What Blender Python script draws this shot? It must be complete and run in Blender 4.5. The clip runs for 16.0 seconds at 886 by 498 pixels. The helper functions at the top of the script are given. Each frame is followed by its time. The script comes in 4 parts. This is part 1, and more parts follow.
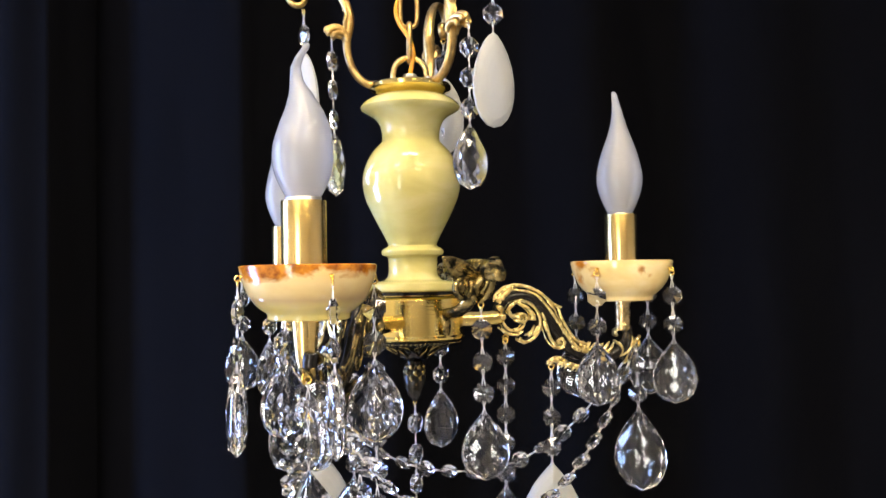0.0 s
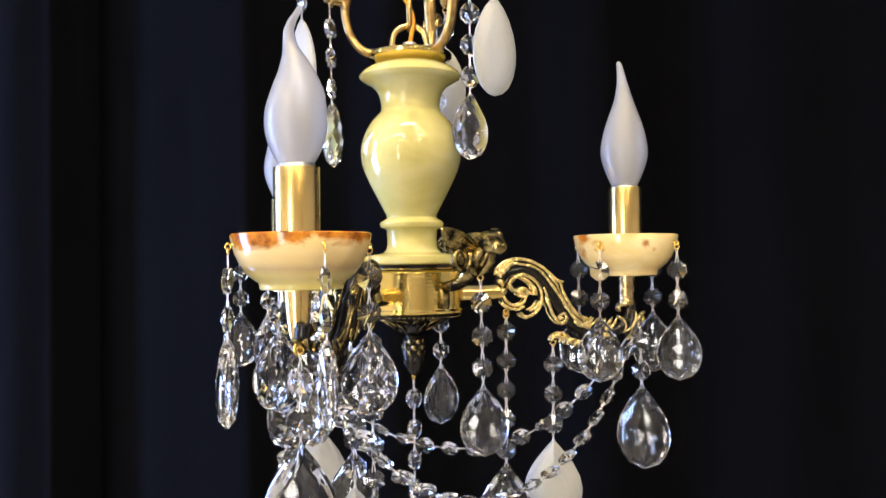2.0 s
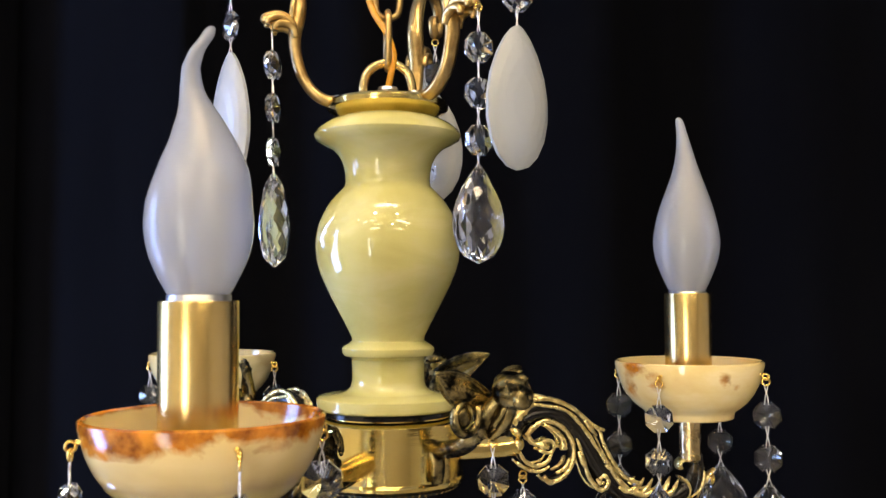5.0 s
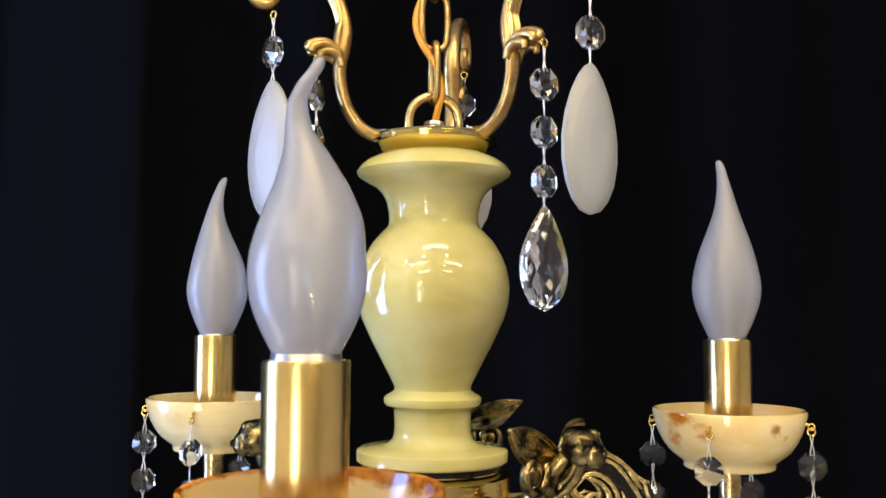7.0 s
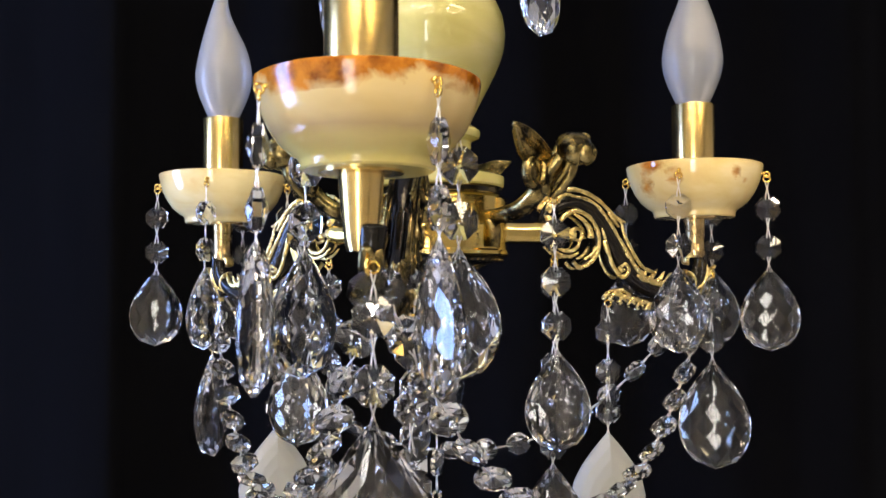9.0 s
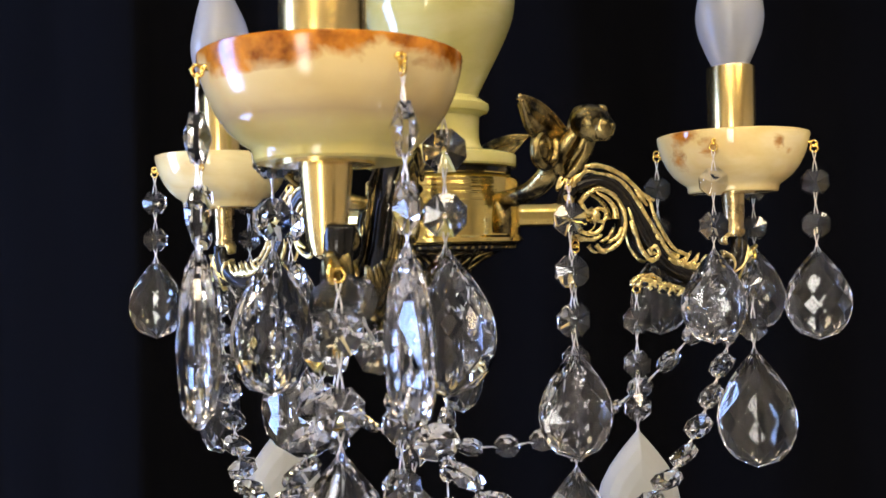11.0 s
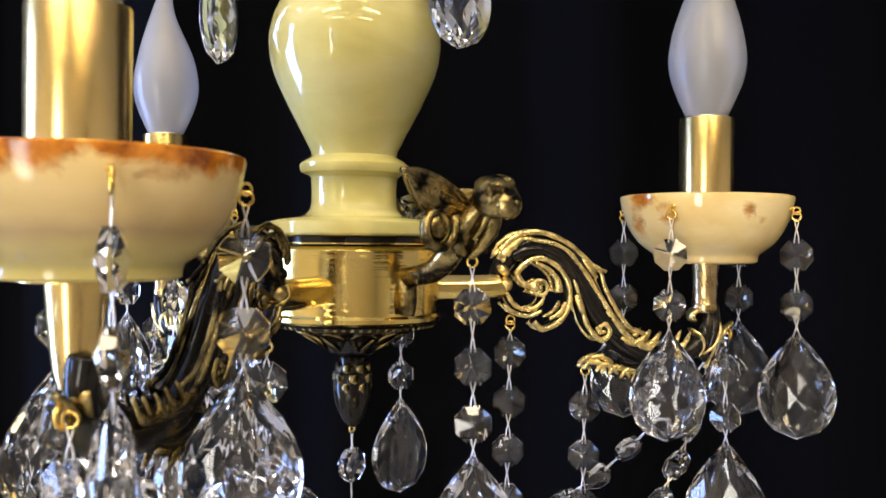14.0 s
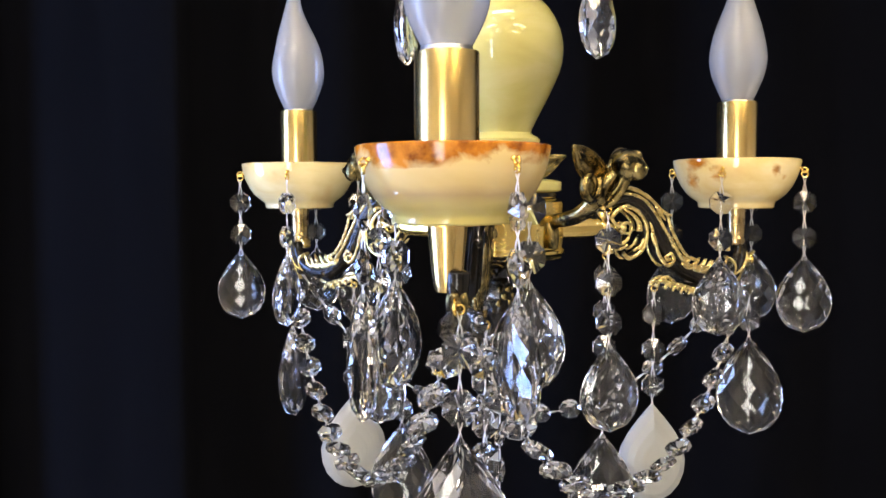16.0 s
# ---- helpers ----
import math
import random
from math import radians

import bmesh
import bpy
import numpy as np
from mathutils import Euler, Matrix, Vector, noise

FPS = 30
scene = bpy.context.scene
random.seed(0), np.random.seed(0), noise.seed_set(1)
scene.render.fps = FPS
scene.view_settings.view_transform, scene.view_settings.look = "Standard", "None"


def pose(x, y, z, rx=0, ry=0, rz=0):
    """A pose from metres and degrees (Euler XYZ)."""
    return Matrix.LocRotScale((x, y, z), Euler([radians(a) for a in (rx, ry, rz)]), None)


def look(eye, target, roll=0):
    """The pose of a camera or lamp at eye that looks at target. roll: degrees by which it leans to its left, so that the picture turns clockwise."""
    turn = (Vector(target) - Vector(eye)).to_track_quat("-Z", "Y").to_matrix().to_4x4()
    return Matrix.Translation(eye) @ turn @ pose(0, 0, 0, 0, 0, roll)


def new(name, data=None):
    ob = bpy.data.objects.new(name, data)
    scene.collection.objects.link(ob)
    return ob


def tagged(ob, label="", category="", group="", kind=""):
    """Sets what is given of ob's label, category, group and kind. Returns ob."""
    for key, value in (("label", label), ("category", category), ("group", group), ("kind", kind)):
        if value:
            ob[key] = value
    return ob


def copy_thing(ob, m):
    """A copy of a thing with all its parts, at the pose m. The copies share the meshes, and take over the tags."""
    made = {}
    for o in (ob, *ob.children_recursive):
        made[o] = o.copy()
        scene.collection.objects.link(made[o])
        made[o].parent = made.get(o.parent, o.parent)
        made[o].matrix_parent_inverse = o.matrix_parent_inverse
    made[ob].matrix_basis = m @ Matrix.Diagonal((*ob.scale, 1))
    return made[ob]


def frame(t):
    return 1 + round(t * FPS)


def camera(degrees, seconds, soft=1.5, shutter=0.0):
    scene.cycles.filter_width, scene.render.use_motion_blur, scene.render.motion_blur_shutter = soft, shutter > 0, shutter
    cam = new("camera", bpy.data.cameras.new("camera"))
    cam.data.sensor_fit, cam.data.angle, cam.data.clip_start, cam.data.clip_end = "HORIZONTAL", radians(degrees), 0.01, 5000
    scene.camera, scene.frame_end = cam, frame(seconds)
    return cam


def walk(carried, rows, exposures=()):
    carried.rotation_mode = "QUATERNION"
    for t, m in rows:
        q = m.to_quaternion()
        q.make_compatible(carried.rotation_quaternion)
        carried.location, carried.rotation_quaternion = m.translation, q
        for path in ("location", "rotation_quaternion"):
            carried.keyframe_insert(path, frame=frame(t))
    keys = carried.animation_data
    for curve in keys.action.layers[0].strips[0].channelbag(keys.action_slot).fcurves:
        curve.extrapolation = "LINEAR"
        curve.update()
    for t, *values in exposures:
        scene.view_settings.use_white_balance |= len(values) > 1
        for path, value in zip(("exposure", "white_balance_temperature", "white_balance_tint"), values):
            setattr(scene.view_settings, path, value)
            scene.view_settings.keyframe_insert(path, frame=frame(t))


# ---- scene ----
cam = camera(50.21, 16.0, soft=1.5)
PATH = [
    (0, (0.0402, -0.6245, 1.7990), (-0.0240, 1.3737, 1.8542), -1.00),
    (0.5, (0.0828, -0.6570, 1.8046), (-0.0901, 1.3354, 1.8302), -0.70),
    (1, (0.1023, -0.6662, 1.8099), (-0.1185, 1.3216, 1.8082), -0.30),
    (1.5, (0.0850, -0.6518, 1.8055), (-0.1012, 1.3395, 1.8012), -0.21),
    (2, (0.0466, -0.6116, 1.7913), (-0.0401, 1.3864, 1.8145), -0.74),
    (2.5, (0.0471, -0.5794, 1.7885), (-0.0313, 1.4189, 1.8101), -0.59),
    (3, (0.0603, -0.5451, 1.7888), (-0.0267, 1.4528, 1.8119), -0.19),
    (3.5, (0.0727, -0.5157, 1.7917), (-0.0350, 1.4811, 1.8253), 0.05),
    (4, (0.0689, -0.4872, 1.8010), (-0.0435, 1.5091, 1.8477), -0.05),
    (4.5, (0.0432, -0.4503, 1.8112), (-0.0129, 1.5467, 1.9046), -0.53),
    (5, (0.0267, -0.4232, 1.8393), (0.0170, 1.5745, 1.9345), -0.29),
    (5.2, (0.0249, -0.4199, 1.8475), (0.0205, 1.5769, 1.9609), -0.11),
    (7.3, (-0.0479, -0.3991, 1.8486), (0.1792, 1.5826, 1.9945), -0.06),
    (7.5, (-0.0585, -0.4041, 1.8400), (0.2010, 1.5758, 1.9539), -0.23),
    (8, (-0.0694, -0.4177, 1.7955), (0.2359, 1.5556, 1.9097), 0.09),
    (8.5, (-0.0667, -0.4336, 1.7598), (0.2423, 1.5406, 1.8435), 0.10),
    (8.7, (-0.0651, -0.4379, 1.7450), (0.2405, 1.5368, 1.8286), 0.03),
    (10.8, (-0.0590, -0.4018, 1.7390), (0.2080, 1.5808, 1.7590), -1.15),
    (11, (-0.0382, -0.4000, 1.7545), (0.1510, 1.5912, 1.7580), -1.10),
    (11.5, (-0.0098, -0.3718, 1.7925), (0.0955, 1.6244, 1.7420), -1.05),
    (12, (0.0053, -0.3342, 1.8033), (0.0700, 1.6642, 1.7589), -0.57),
    (12.5, (0.0151, -0.3145, 1.8021), (0.0498, 1.6849, 1.7689), -0.40),
    (13, (0.0267, -0.3149, 1.7888), (0.0296, 1.6850, 1.8084), -0.64),
    (13.5, (0.0359, -0.3329, 1.7852), (0.0260, 1.6670, 1.7959), -0.18),
    (14, (0.0378, -0.3586, 1.7864), (0.0163, 1.6412, 1.7744), 0.50),
    (14.5, (0.0168, -0.3842, 1.7839), (0.0361, 1.6156, 1.7604), 0.42),
    (15, (-0.0219, -0.4105, 1.7765), (0.0744, 1.5871, 1.7564), -0.20),
    (15.5, (-0.0651, -0.4481, 1.7825), (0.1197, 1.5417, 1.7027), -0.27),
    (16, (-0.0838, -0.4816, 1.7892), (0.1396, 1.5022, 1.6681), -0.21),
]
EXPOSURES = [(0, 0.16), (3.2, 0.09), (4.0, -0.06), (5.0, -0.3), (8.0, -0.3), (11.0, -0.2), (12.0, -0.46), (13.0, -0.34), (14.5, -0.18), (15.5, -0.16), (16.0, -0.06)]
cam.data.dof.use_dof, cam.data.dof.focus_distance, cam.data.dof.aperture_fstop = True, 0.42, 34.0
walk(cam, [(t, look(eye, target, roll)) for t, eye, target, roll in PATH], EXPOSURES)

# ---- light ----
world = bpy.data.worlds.new("world")
scene.world = world
world.use_nodes = True
wn = world.node_tree.nodes
sky = wn.new("ShaderNodeTexSky")
sky.sky_type, sky.sun_disc = "NISHITA", False
sky.sun_elevation, sky.sun_rotation = radians(35), radians(250)
wn["Background"].inputs["Strength"].default_value = 0.08
world.node_tree.links.new(sky.outputs["Color"], wn["Background"].inputs["Color"])


def area_lamp(name, place, target, sx, sy, watts, colour):
    data = bpy.data.lights.new(name, "AREA")
    data.shape, data.size, data.size_y, data.energy, data.color = "RECTANGLE", sx, sy, watts, colour
    ob = new(name, data)
    ob.matrix_world = look(place, target)
    return ob


area_lamp("window_daylight", (-1.92, 0.0, 1.75), (0, 0.0, 1.75), 0.55, 1.5, 70, (0.28, 0.45, 1.0))
area_lamp("shop_window_daylight", (-1.05, -2.58, 1.4), (-1.05, 0, 1.4), 0.5, 2.0, 46, (1.0, 0.95, 0.86))


# ---- materials ----
def material(name):
    m = bpy.data.materials.new(name)
    m.use_nodes = True
    nt = m.node_tree
    return m, nt, nt.nodes["Principled BSDF"]


def node(nt, kind, **inputs):
    n = nt.nodes.new("ShaderNode" + kind)
    for k, v in inputs.items():
        n.inputs[k.replace("_", " ")].default_value = v
    return n


def noise_tex(nt, scale, detail=4.0, rough=0.55, distortion=0.0, stretch=(1, 1, 1)):
    co = nt.nodes.new("ShaderNodeTexCoord")
    mp = nt.nodes.new("ShaderNodeMapping")
    mp.inputs["Scale"].default_value = stretch
    nt.links.new(co.outputs["Object"], mp.inputs["Vector"])
    n = node(nt, "TexNoise", Scale=scale, Detail=detail, Roughness=rough, Distortion=distortion)
    nt.links.new(mp.outputs["Vector"], n.inputs["Vector"])
    return n.outputs["Fac"]


def ramp(nt, fac, stops):
    r = nt.nodes.new("ShaderNodeValToRGB")
    els = r.color_ramp.elements
    while len(els) < len(stops):
        els.new(0.5)
    for e, (p, c) in zip(els, stops):
        e.position, e.color = p, (*c, 1) if len(c) == 3 else c
    nt.links.new(fac, r.inputs["Fac"])
    return r.outputs["Color"]


def bump(nt, bsdf, fac, strength, distance):
    b = node(nt, "Bump", Strength=strength, Distance=distance)
    nt.links.new(fac, b.inputs["Height"])
    nt.links.new(b.outputs["Normal"], bsdf.inputs["Normal"])


def metal(name, dark, bright, rough, scale=60, bump_size=0.0, rough_var=0.1, lo=0.3, hi=0.65):
    m, nt, p = material(name)
    f = noise_tex(nt, scale, 5)
    nt.links.new(ramp(nt, f, [(lo, dark), (hi, bright)]), p.inputs["Base Color"])
    p.inputs["Metallic"].default_value = 1.0
    r = nt.nodes.new("ShaderNodeMapRange")
    nt.links.new(f, r.inputs["Value"])
    r.inputs["To Min"].default_value, r.inputs["To Max"].default_value = rough + rough_var, rough
    nt.links.new(r.outputs["Result"], p.inputs["Roughness"])
    if bump_size:
        bump(nt, p, noise_tex(nt, scale * 4, 4), 0.5, bump_size)
    return m


BRASS = metal("polished_brass", (0.70, 0.52, 0.15), (0.85, 0.66, 0.24), 0.12, 25, 0.0, 0.06)
SATIN = metal("satin_brass", (0.68, 0.48, 0.16), (0.84, 0.63, 0.27), 0.2, 40, 0.0, 0.08)
GILT = metal("worn_gilding", (0.34, 0.23, 0.06), (0.93, 0.74, 0.31), 0.2, 230, 0.0004, 0.16, 0.26, 0.5)
STEM = metal("worn_stem_brass", (0.32, 0.22, 0.09), (0.74, 0.56, 0.28), 0.2, 90, 0.0002, 0.12)
AGED = metal("aged_brass", (0.012, 0.010, 0.006), (0.52, 0.40, 0.16), 0.17, 130, 0.0007, 0.12, 0.40, 0.68)
CROWN = metal("bronzed_brass", (0.30, 0.19, 0.06), (0.66, 0.45, 0.17), 0.26, 90, 0.0002, 0.12)
GOLD_WIRE = metal("gold_wire", (0.75, 0.48, 0.10), (0.9, 0.62, 0.18), 0.2, 80)
WIRE = metal("silver_wire", (0.75, 0.72, 0.66), (0.88, 0.85, 0.80), 0.25, 80)
STEEL = metal("steel", (0.5, 0.49, 0.46), (0.62, 0.6, 0.57), 0.3, 80)

# fine turning marks round the drum
nt, p = BRASS.node_tree, BRASS.node_tree.nodes["Principled BSDF"]
bump(nt, p, noise_tex(nt, 5, 2, 0.5, 0.0, (1, 1, 150)), 0.4, 0.0005)

BLACK, nt, p = material("black_patina")
f = noise_tex(nt, 140, 5)
nt.links.new(ramp(nt, f, [(0.35, (0.005, 0.0045, 0.004)), (0.66, (0.012, 0.010, 0.007)), (0.82, (0.20, 0.14, 0.05))]), p.inputs["Base Color"])
nt.links.new(ramp(nt, f, [(0.66, (0, 0, 0)), (0.8, (1, 1, 1))]), p.inputs["Metallic"])
p.inputs["Roughness"].default_value = 0.16
p.inputs["Specular IOR Level"].default_value = 0.3
bump(nt, p, noise_tex(nt, 300, 3), 0.35, 0.0004)


def onyx(name, base, light, vein, rust_level, seed_shift, rim=0.0, spots=()):
    """Polished onyx: soft cloudy bands, and rust-brown stains that gather along one side of the rim."""
    m, nt, p = material(name)
    clouds = noise_tex(nt, 22, 5, 0.55, 0.6, (1, 1, 2.2))
    col = ramp(nt, clouds, [(0.3, vein), (0.5, base), (0.72, light)])
    co = nt.nodes.new("ShaderNodeTexCoord")
    off = nt.nodes.new("ShaderNodeMapping")
    off.inputs["Location"].default_value = seed_shift
    off.inputs["Scale"].default_value = (1, 1, 1.5 if rim else 2.6)
    nt.links.new(co.outputs["Object"], off.inputs["Vector"])
    big = node(nt, "TexNoise", Scale=46.0 if rim else 38.0, Detail=5.0 if rim else 7.0, Roughness=0.58, Distortion=0.5)
    nt.links.new(off.outputs["Vector"], big.inputs["Vector"])
    total = big.outputs["Fac"]
    if rim:
        sep = nt.nodes.new("ShaderNodeSeparateXYZ")
        nt.links.new(co.outputs["Object"], sep.inputs["Vector"])
        up = nt.nodes.new("ShaderNodeMapRange")
        up.inputs["From Min"].default_value, up.inputs["From Max"].default_value = -0.0045, 0.0066
        up.inputs["To Min"].default_value, up.inputs["To Max"].default_value = -0.13, rim
        up.clamp = False
        nt.links.new(sep.outputs["Z"], up.inputs["Value"])
        add = nt.nodes.new("ShaderNodeMath")
        nt.links.new(up.outputs["Result"], add.inputs[0])
        nt.links.new(total, add.inputs[1])
        total = add.outputs["Value"]
        # the hollow of the bowl is clean on one side
        flat = node(nt, "VectorMath")
        flat.operation = "MULTIPLY"
        flat.inputs[1].default_value = (1, 1, 0)
        nt.links.new(co.outputs["Object"], flat.inputs[0])
        away = node(nt, "VectorMath")
        away.operation = "LENGTH"
        nt.links.new(flat.outputs["Vector"], away.inputs[0])
        hollow = nt.nodes.new("ShaderNodeMapRange")
        hollow.inputs["From Min"].default_value, hollow.inputs["From Max"].default_value = 0.0335, 0.0322
        nt.links.new(away.outputs["Value"], hollow.inputs["Value"])
        sidewise = nt.nodes.new("ShaderNodeMapRange")
        sidewise.inputs["From Min"].default_value, sidewise.inputs["From Max"].default_value = -0.01, 0.03
        sidewise.inputs["To Min"].default_value, sidewise.inputs["To Max"].default_value = -0.45, -0.05
        nt.links.new(sep.outputs["X"], sidewise.inputs["Value"])
        clean = node(nt, "Math")
        clean.operation = "MULTIPLY_ADD"
        nt.links.new(hollow.outputs["Result"], clean.inputs[0])
        nt.links.new(sidewise.outputs["Result"], clean.inputs[1])
        nt.links.new(total, clean.inputs[2])
        total = clean.outputs["Value"]
        wob = nt.nodes.new("ShaderNodeMath")
        wob.operation = "MULTIPLY_ADD"
        wob.inputs[1].default_value = 0.009
        nt.links.new(clouds, wob.inputs[0])
        nt.links.new(sep.outputs["Z"], wob.inputs[2])
        lay = nt.nodes.new("ShaderNodeMapRange")
        lay.inputs["From Min"].default_value, lay.inputs["From Max"].default_value = -0.0145, 0.0155
        nt.links.new(wob.outputs["Value"], lay.inputs["Value"])
        layers = ramp(nt, lay.outputs["Result"], [(0.05, (0.48, 0.41, 0.12)), (0.19, (0.52, 0.42, 0.14)), (0.29, (0.39, 0.28, 0.13)), (0.41, (0.52, 0.39, 0.17)), (0.58, (0.60, 0.47, 0.23)), (0.9, (0.60, 0.45, 0.19))])
        mul = nt.nodes.new("ShaderNodeMix")
        mul.data_type = "RGBA"
        mul.inputs["Factor"].default_value = 0.74
        nt.links.new(col, mul.inputs["A"])
        nt.links.new(layers, mul.inputs["B"])
        col = mul.outputs["Result"]
    blur = noise_tex(nt, 90, 4, 0.6) if spots else None
    for x, y, z, r in spots:
        # single soft rust stains: centre and reach in metres
        gap = node(nt, "VectorMath")
        gap.operation = "DISTANCE"
        gap.inputs[1].default_value = (x, y, z)
        nt.links.new(co.outputs["Object"], gap.inputs[0])
        near = nt.nodes.new("ShaderNodeMapRange")
        near.interpolation_type = "SMOOTHSTEP"
        near.inputs["From Min"].default_value, near.inputs["From Max"].default_value = r + 0.012, 0.008
        near.inputs["To Max"].default_value = 0.34
        ragged = node(nt, "Math")
        ragged.operation = "MULTIPLY_ADD"
        ragged.inputs[1].default_value = 0.02
        nt.links.new(blur, ragged.inputs[0])
        nt.links.new(gap.outputs["Value"], ragged.inputs[2])
        nt.links.new(ragged.outputs["Value"], near.inputs["Value"])
        plus = nt.nodes.new("ShaderNodeMath")
        nt.links.new(near.outputs["Result"], plus.inputs[0])
        nt.links.new(total, plus.inputs[1])
        total = plus.outputs["Value"]
    mask = ramp(nt, total, [(rust_level, (0, 0, 0)), (rust_level + (0.13 if rim else 0.3), (1, 1, 1))])
    fine = noise_tex(nt, 120, 6, 0.6)
    rust = ramp(nt, fine, [(0.38, (0.17, 0.046, 0.003)), (0.6, (0.47, 0.18, 0.016))])
    mix = nt.nodes.new("ShaderNodeMix")
    mix.data_type = "RGBA"
    nt.links.new(mask, mix.inputs["Factor"])
    nt.links.new(col, mix.inputs["A"])
    nt.links.new(rust, mix.inputs["B"])
    nt.links.new(mix.outputs["Result"], p.inputs["Base Color"])
    p.inputs["Roughness"].default_value = 0.14 if rim else 0.07
    p.inputs["Subsurface Weight"].default_value = 0.3 if rim else 0.1
    p.inputs["Subsurface Radius"].default_value = (0.009, 0.008, 0.005)
    p.inputs["Subsurface Scale"].default_value = 0.6
    p.inputs["Coat Weight"].default_value = 0.05 if rim else 0.4
    p.inputs["Coat Roughness"].default_value = 0.03
    return m


ONYX_GREEN = onyx("pale_green_onyx", (0.475, 0.44, 0.165), (0.545, 0.515, 0.255), (0.42, 0.385, 0.135), 0.95, (0, 0, 0))
ONYX_RUST = onyx("cream_onyx_rust_rim", (0.54, 0.44, 0.21), (0.62, 0.53, 0.31), (0.38, 0.27, 0.12), 0.53, (0.3, 0.1, 0.2), 0.31)
ONYX_SPOT = onyx("cream_onyx_spots", (0.64, 0.50, 0.22), (0.72, 0.62, 0.36), (0.56, 0.37, 0.15), 0.66, (0.13, 0.42, 0.07), 0.0, ((-0.022, -0.0262, -0.002, 0.0095), (-0.030, -0.017, 0.004, 0.010), (-0.029, -0.010, -0.008, 0.009), (0.0085, -0.0335, 0.0005, 0.0052), (0.014, -0.030, -0.004, 0.005), (0.031, -0.016, 0.002, 0.008)))
ONYX_PLAIN = onyx("cream_onyx", (0.64, 0.54, 0.28), (0.72, 0.64, 0.39), (0.56, 0.36, 0.14), 0.80, (0.7, 0.2, 0.5))

GLASS, nt, p = material("cut_crystal")
p.inputs["Base Color"].default_value = (0.98, 0.985, 1.0, 1)
p.inputs["Transmission Weight"].default_value = 1.0
p.inputs["Roughness"].default_value = 0.0
p.inputs["IOR"].default_value = 1.6


def frosted(name, tint, clear, gloss_rough):
    """Sanded glass: scatters light on both faces and lets a little through."""
    m = bpy.data.materials.new(name)
    m.use_nodes = True
    nt = m.node_tree
    nt.nodes.remove(nt.nodes["Principled BSDF"])
    out = nt.nodes["Material Output"]
    dif = node(nt, "BsdfDiffuse", Color=(*tint, 1))
    tra = node(nt, "BsdfTranslucent", Color=(*tint, 1))
    cle = node(nt, "BsdfTransparent", Color=(0.9, 0.92, 0.95, 1))
    glo = node(nt, "BsdfGlossy", Color=(0.9, 0.9, 0.9, 1), Roughness=gloss_rough)
    speck = noise_tex(nt, 700, 3)
    b = node(nt, "Bump", Strength=0.25, Distance=0.0003)
    nt.links.new(speck, b.inputs["Height"])
    nt.links.new(b.outputs["Normal"], glo.inputs["Normal"])
    a = node(nt, "MixShader", Fac=0.5)
    nt.links.new(dif.outputs[0], a.inputs[1])
    nt.links.new(tra.outputs[0], a.inputs[2])
    c = node(nt, "MixShader", Fac=clear)
    nt.links.new(a.outputs[0], c.inputs[1])
    nt.links.new(cle.outputs[0], c.inputs[2])
    g = nt.nodes.new("ShaderNodeMixShader")
    fr = node(nt, "Fresnel", IOR=1.45)
    nt.links.new(fr.outputs[0], g.inputs[0])
    nt.links.new(c.outputs[0], g.inputs[1])
    nt.links.new(glo.outputs[0], g.inputs[2])
    nt.links.new(g.outputs[0], out.inputs["Surface"])
    return m


FROST_BULB = frosted("frosted_bulb_glass", (0.55, 0.56, 0.585), 0.37, 0.25)
FROST_DROP = frosted("frosted_crystal", (0.56, 0.57, 0.54), 0.14, 0.35)

CORD, nt, p = material("amber_plastic_cord")
p.inputs["Base Color"].default_value = (0.75, 0.36, 0.03, 1)
p.inputs["Roughness"].default_value = 0.25
p.inputs["Transmission Weight"].default_value = 0.35

VELVET, nt, p = material("black_curtain_cloth")
f = noise_tex(nt, 8, 6, 0.6, 0.0, (3, 3, 0.4))
nt.links.new(ramp(nt, f, [(0.3, (0.0005, 0.0005, 0.0009)), (0.7, (0.0012, 0.0013, 0.0021))]), p.inputs["Base Color"])
p.inputs["Roughness"].default_value = 0.9
p.inputs["Specular IOR Level"].default_value = 0.05
p.inputs["Sheen Weight"].default_value = 0.012
p.inputs["Sheen Tint"].default_value = (0.5, 0.55, 0.9, 1)
bump(nt, p, noise_tex(nt, 900, 2), 0.2, 0.0005)


def plaster(name, a, b, rough=0.8):
    m, nt, p = material(name)
    nt.links.new(ramp(nt, noise_tex(nt, 3, 6), [(0.3, a), (0.7, b)]), p.inputs["Base Color"])
    p.inputs["Roughness"].default_value = rough
    bump(nt, p, noise_tex(nt, 120, 4), 0.15, 0.002)
    return m


WALL = plaster("grey_plaster", (0.10, 0.10, 0.10), (0.14, 0.135, 0.13))
PALE = plaster("warm_white_plaster", (0.55, 0.51, 0.45), (0.62, 0.58, 0.51))
MID_TONE = plaster("taupe_plaster", (0.40, 0.365, 0.31), (0.46, 0.42, 0.36))
CEILING = plaster("white_ceiling", (0.52, 0.51, 0.48), (0.58, 0.57, 0.54))
FLOOR = plaster("pale_floor", (0.44, 0.42, 0.38), (0.52, 0.49, 0.45), 0.4)
TRIM = plaster("white_metal", (0.70, 0.70, 0.69), (0.76, 0.76, 0.75), 0.4)

LAMP, nt, p = material("lamp_diffuser")
p.inputs["Emission Color"].default_value = (1.0, 0.77, 0.47, 1)
p.inputs["Emission Strength"].default_value = 29.0


